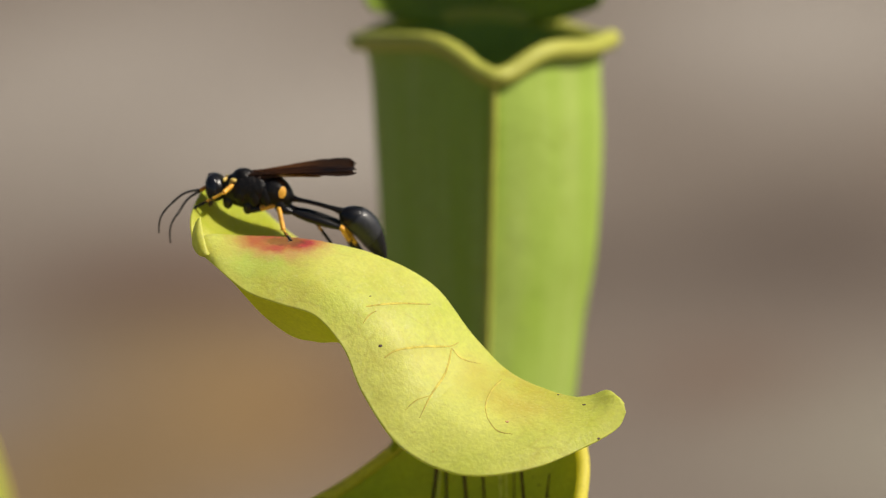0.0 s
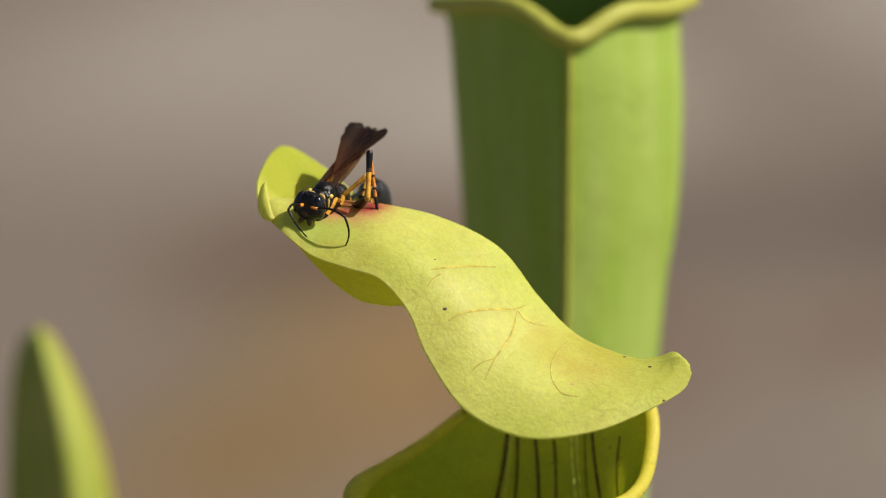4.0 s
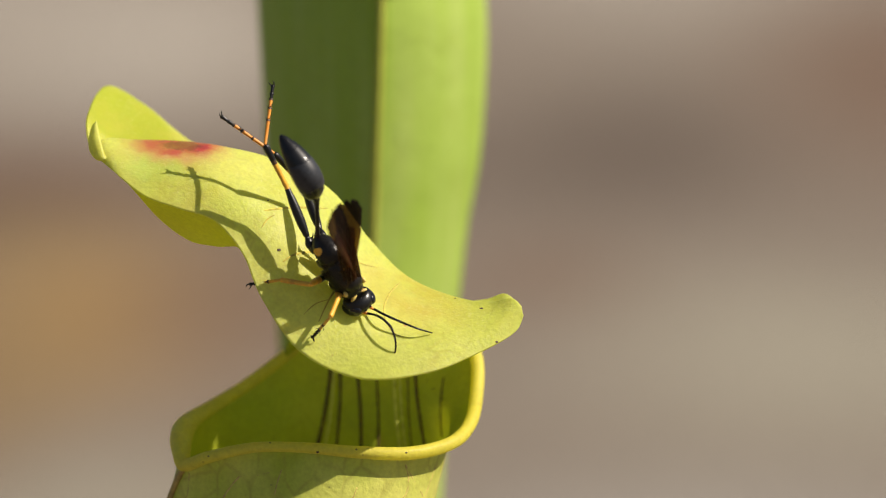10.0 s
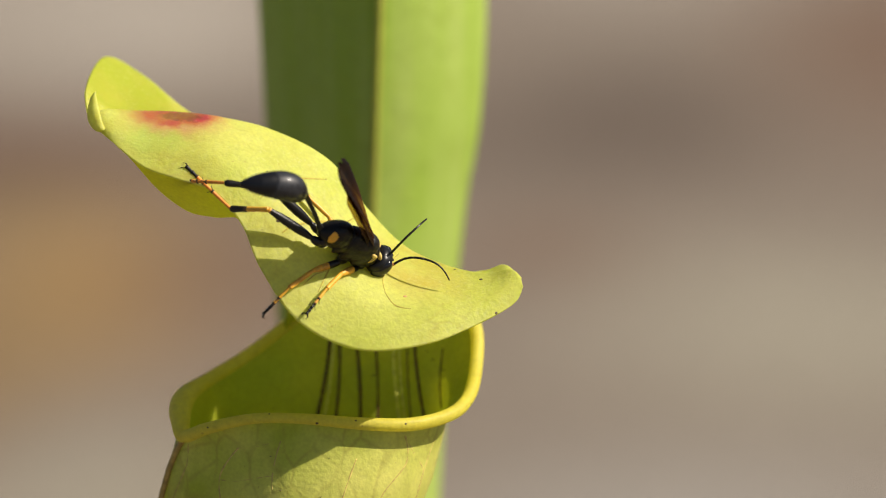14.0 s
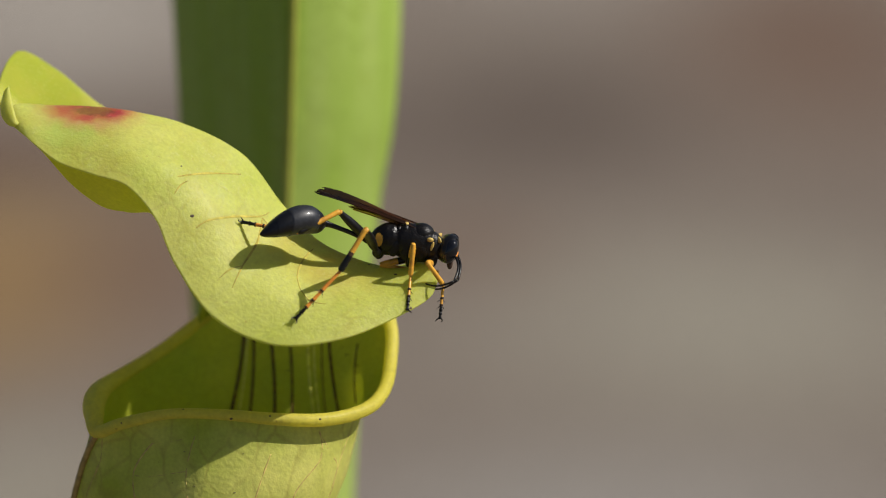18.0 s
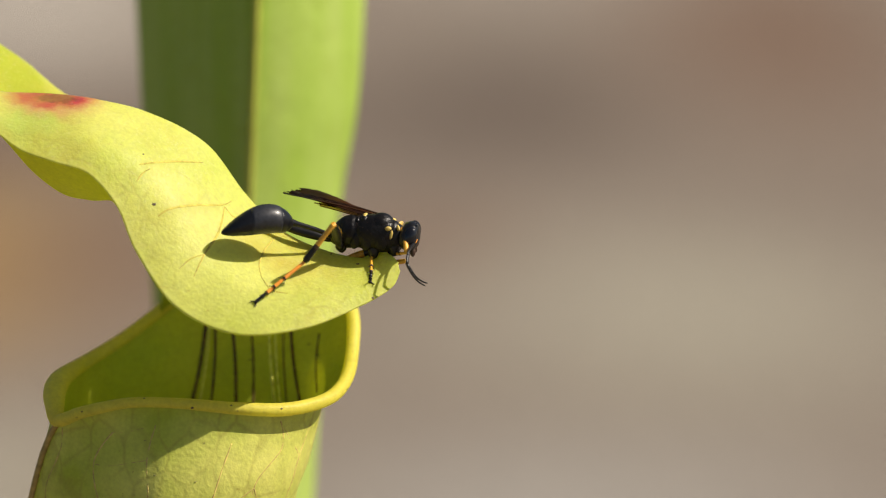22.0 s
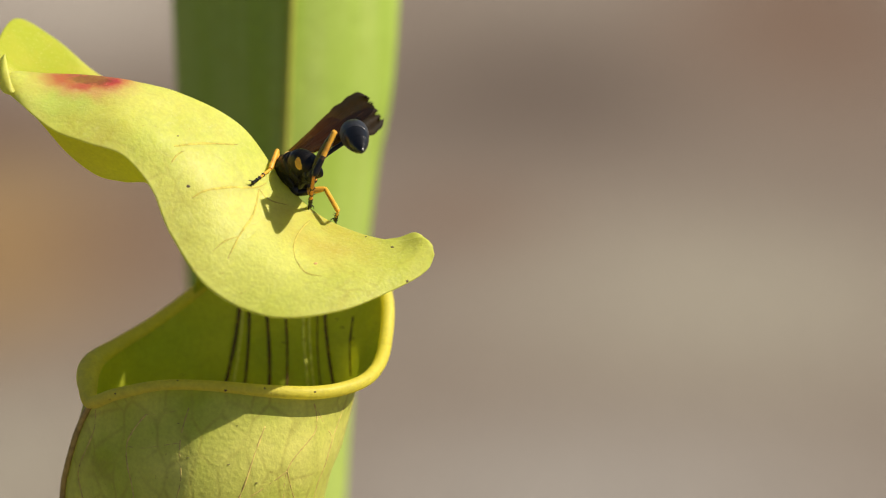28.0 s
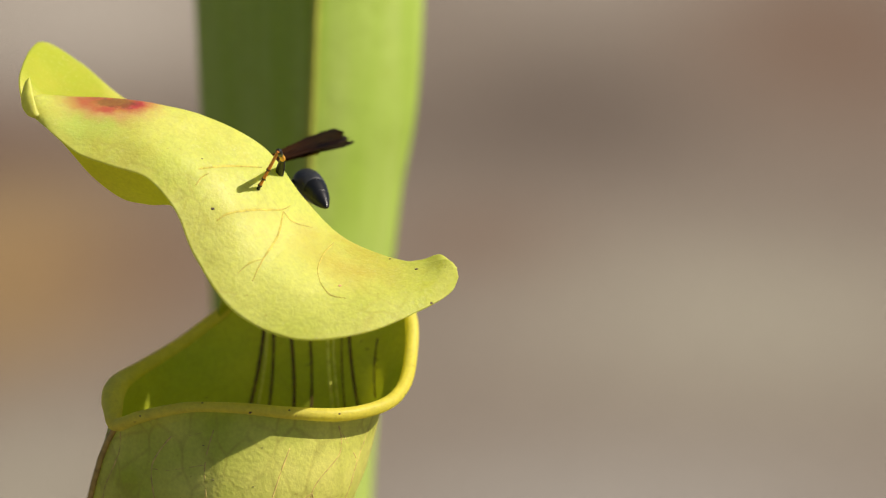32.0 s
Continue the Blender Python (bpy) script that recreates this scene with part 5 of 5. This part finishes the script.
stance(19.0, (840, 433), (698, 404), 1, (0, -0.93, 0.36), -25, (628, 381), 1, (522, 391), -1, (602, 321), -1, (851, 484, 856, 568), (833, 504, 813, 514), wing_face=(0, -0.98, 0.16), fore_right=(813, 434, 818, 469, 773, 466), mid_right=(773, 409, 761, 464, 757, 517), hind_left=(715, 344, 640, 378, 562, 383), hind_right=(681, 392, 634, 466, 557, 544))
stance(20.0, (829, 434), (685, 414), 1, (0, -0.93, 0.36), -25, (624, 349), 1, (537, 305), -1, (616, 302), -1, (856, 469, 863, 531), (839, 450, 830, 462), wing_face=(0, -0.98, 0.16), fore_right=(804, 433, 816, 465, 826, 500), mid_right=(769, 410, 758, 465, 760, 515), hind_left=(672, 359, 594, 344, 459, 338), hind_right=(684, 396, 636, 466, 558, 546))
stance(21.0, (829, 431), (687, 416), 1, (0, -0.93, 0.36), -25, (652, 342), 1, (572, 285), -1, (615, 265), -1, (851, 483, 879, 534), (836, 493, 814, 513), wing_face=(0, -0.98, 0.16), fore_right=(817, 441, 813, 466, 791, 468), mid_right=(770, 408, 759, 463, 761, 513), hind_left=(704, 366, 632, 337, 512, 277), hind_right=(699, 405, 646, 473, 558, 542))
stance(22.0, (834, 424), (691, 419), 1, (0, -0.93, 0.36), -25, (622, 404), 1, (499, 404), 1, (616, 349), -1, (831, 460, 837, 490), (830, 460, 835, 492), wing_face=(0, -0.98, 0.16), fore_right=(816, 418, 822, 445, 794, 460), mid_right=(774, 405, 761, 465, 759, 510), hind_left=(599, 409, 516, 417, 429, 421), hind_right=(694, 407, 644, 471, 558, 542))
stance(23.0, (808, 413), (669, 407), 1, (0, -0.93, 0.36), -25, (640, 335), 1, (558, 283), -1, (625, 273), -1, (811, 465, 822, 539), (809, 465, 820, 534), wing_face=(0, -0.98, 0.16), fore_right=(800, 410, 800, 445, 780, 440), mid_right=(765, 400, 758, 454, 760, 504), hind_left=(696, 360, 610, 305, 546, 263), hind_right=(689, 400, 642, 469, 560, 546))
stance(23.25, (785, 402), (687, 414), 1, (0, -0.93, 0.36), -25, (648, 382), 1, (552, 385), -1, (570, 300), -1, (830, 440, 850, 480), (822, 450, 830, 500), wing_face=(0, -0.98, 0.16), fore_right=(798, 420, 802, 450, 800, 490), mid_right=(762, 410, 756, 460, 760, 502), hind_left=(600, 390, 530, 420, 450, 440), hind_right=(680, 402, 642, 469, 560, 544))
stance(23.5, (797, 419), (703, 418), 1, (0, -0.93, 0.36), -25, (621, 385), 1, (527, 373), 1, (646, 299), -1, (836, 443, 884, 501), (826, 430, 850, 420), wing_face=(0, -0.98, 0.16), fore_right=(801, 449, 812, 480, 821, 511), mid_right=(754, 443, 758, 470, 762, 500), hind_left=(556, 416, 500, 440, 437, 464), hind_right=(641, 418, 600, 480, 559, 540))
stance(23.75, (810, 409), (715, 427), 1, (0, -0.93, 0.36), -35, (660, 412), 1, (543, 467), 1, (646, 324), -1, (836, 443, 840, 521), (826, 440, 832, 520), wing_face=(0, -0.98, 0.16), fore_right=(801, 449, 806, 490, 815, 525), mid_right=(760, 440, 765, 475, 790, 500), hind_left=(600, 416, 540, 440, 450, 455), hind_right=(661, 418, 610, 480, 560, 540))
stance(24.0, (757, 417), (707, 427), -1, (0.1, -0.9, 0.42), -105, (686, 418), 1, (598, 454), 1, (708, 337), 1, (757, 420, 760, 423), (757, 420, 757, 425), wing_face=(-0.45, -0.1, 0.88), behind=(1,), firm=(1,), hind_left=(623, 379, 459, 470), fore_right=(785, 445, 811, 531, -130), mid_right=(775, 402, 879, 479), hind_right=(715, 425, 561, 538))
stance(25.0, (569, 393), (648, 386), -1, (-0.1, -0.8, -0.6), -150, (723, 367), -1, (766, 362), 1, (733, 347), -1, (559, 410, 554, 420), (559, 405, 554, 415), wing_face=(-0.3, -0.93, 0.1), behind=(1,), firm=(1,), fore_left=(599, 338, 491, 367), hind_left=(715, 441, 794, 537), hind_right=(712, 347, 769, 358, 100))
stance(25.5, (519, 403), (644, 344), -1, (-0.3, -0.7, -0.65), -150, (704, 315), 1, (656, 288), 1, (719, 340), -1, (514, 423, 508, 433), (514, 418, 508, 428), wing_face=(-0.2, -0.35, 0.9), behind=(1,), firm=(1,), fore_left=(574, 309, 491, 368), hind_left=(710, 412, 777, 537), hind_right=(709, 285, 759, 271))
stance(28.0, (526, 365), (596, 322), -1, (-0.45, -0.85, 0.0), -108, (672, 280), -1, (674, 292), 1, (707, 230), -1, (498, 400, 483, 435), (503, 405, 488, 435), wing_face=(-0.5, 0.25, 0.83), behind=(1,), firm=(1,), fore_left=(535, 295, 521, 340, 490, 365), mid_left=(613, 375, 633, 400, 636, 430), hind_left=(634, 275, 598, 352, 591, 405))
stance(29.0, (532, 366), (604, 316), -1, (-0.45, -0.85, 0.0), -108, (654, 269), -1, (646, 293), 1, (698, 236), -1, (503, 393, 488, 423), (508, 396, 493, 426), wing_face=(-0.5, 0.25, 0.83), behind=(1,), firm=(1,), fore_left=(532, 293, 516, 346, 489, 364), mid_left=(632, 379, 631, 416, 644, 429), mid_right=(579, 376, 584, 409, 572, 419), hind_left=(602, 301, 581, 376, 579, 416), hind_right=(619, 353, 584, 393, 609, 403))
stance(30.0, (533, 380), (605, 330), -1, (-0.45, -0.85, 0.0), -108, (654, 292), -1, (642, 320), 1, (711, 245), -1, (508, 406, 493, 430), (513, 408, 498, 435), wing_face=(-0.5, 0.25, 0.83), behind=(1,), firm=(1,), fore_left=(535, 299, 519, 350, 490, 368), mid_left=(634, 385, 631, 418, 645, 428), mid_right=(587, 388, 582, 425, 552, 433), hind_left=(635, 350, 589, 392, 582, 425), hind_right=(607, 330, 589, 370, 587, 410))
stance(31.0, (534, 370), (606, 332), -1, (-0.45, -0.85, 0.0), -108, (660, 303), -1, (650, 325), 1, (723, 264), -1, (511, 404, 496, 429), (516, 404, 501, 429), wing_face=(-0.5, 0.25, 0.83), behind=(1,), firm=(1,), fore_left=(544, 302, 526, 345, 489, 367), mid_left=(628, 387, 630, 419, 643, 427), mid_right=(604, 345, 596, 378, 576, 395), hind_left=(658, 344, 588, 392, 554, 433))
stance(31.25, (536, 317), (586, 359), -1, (-0.2, -0.85, -0.3), -95, (609, 366), -1, (627, 407), 1, (703, 319), -1, (516, 334, 511, 339), (516, 339, 511, 344), wing_face=(-0.5, 0.25, 0.83), behind=(1,), firm=(1,), fore_left=(524, 309, 418, 264), mid_left=(542, 346, 473, 458), hind_left=(586, 418, 473, 462))
stance(31.5, (516, 306), (572, 340), -1, (-0.3, -0.8, -0.4), -110, (619, 354), -1, (638, 381), 1, (737, 306), -1, (501, 328, 496, 333), (501, 333, 496, 338), wing_face=(-0.5, 0.25, 0.83), behind=(1,), firm=(1,), fore_left=(504, 286, 450, 347, -45), hind_left=(676, 395, 792, 450, -130))
stance(31.75, (458, 316), (518, 306), -1, (-0.3, -0.8, -0.3), -120, (580, 279), -1, (606, 288), 1, (651, 199), -1, (443, 334, 438, 339), (443, 339, 438, 344), wing_face=(-0.5, 0.25, 0.83), behind=(1,), firm=(1,), hind_left=(526, 252, 453, 346, -40), hind_right=(631, 360, 754, 455, -120))
stance(32.0, (395, 334), (503, 318), -1, (-0.15, -0.95, 0.15), -190, (530, 322), -1, (578, 352), 1, (617, 245), -1, (380, 340, 370, 345), (380, 345, 375, 350), wing_face=(-0.55, -0.62, 0.55), behind=(1,), firm=(1,), hind_left=(500, 283, 451, 346, -40))

motions()
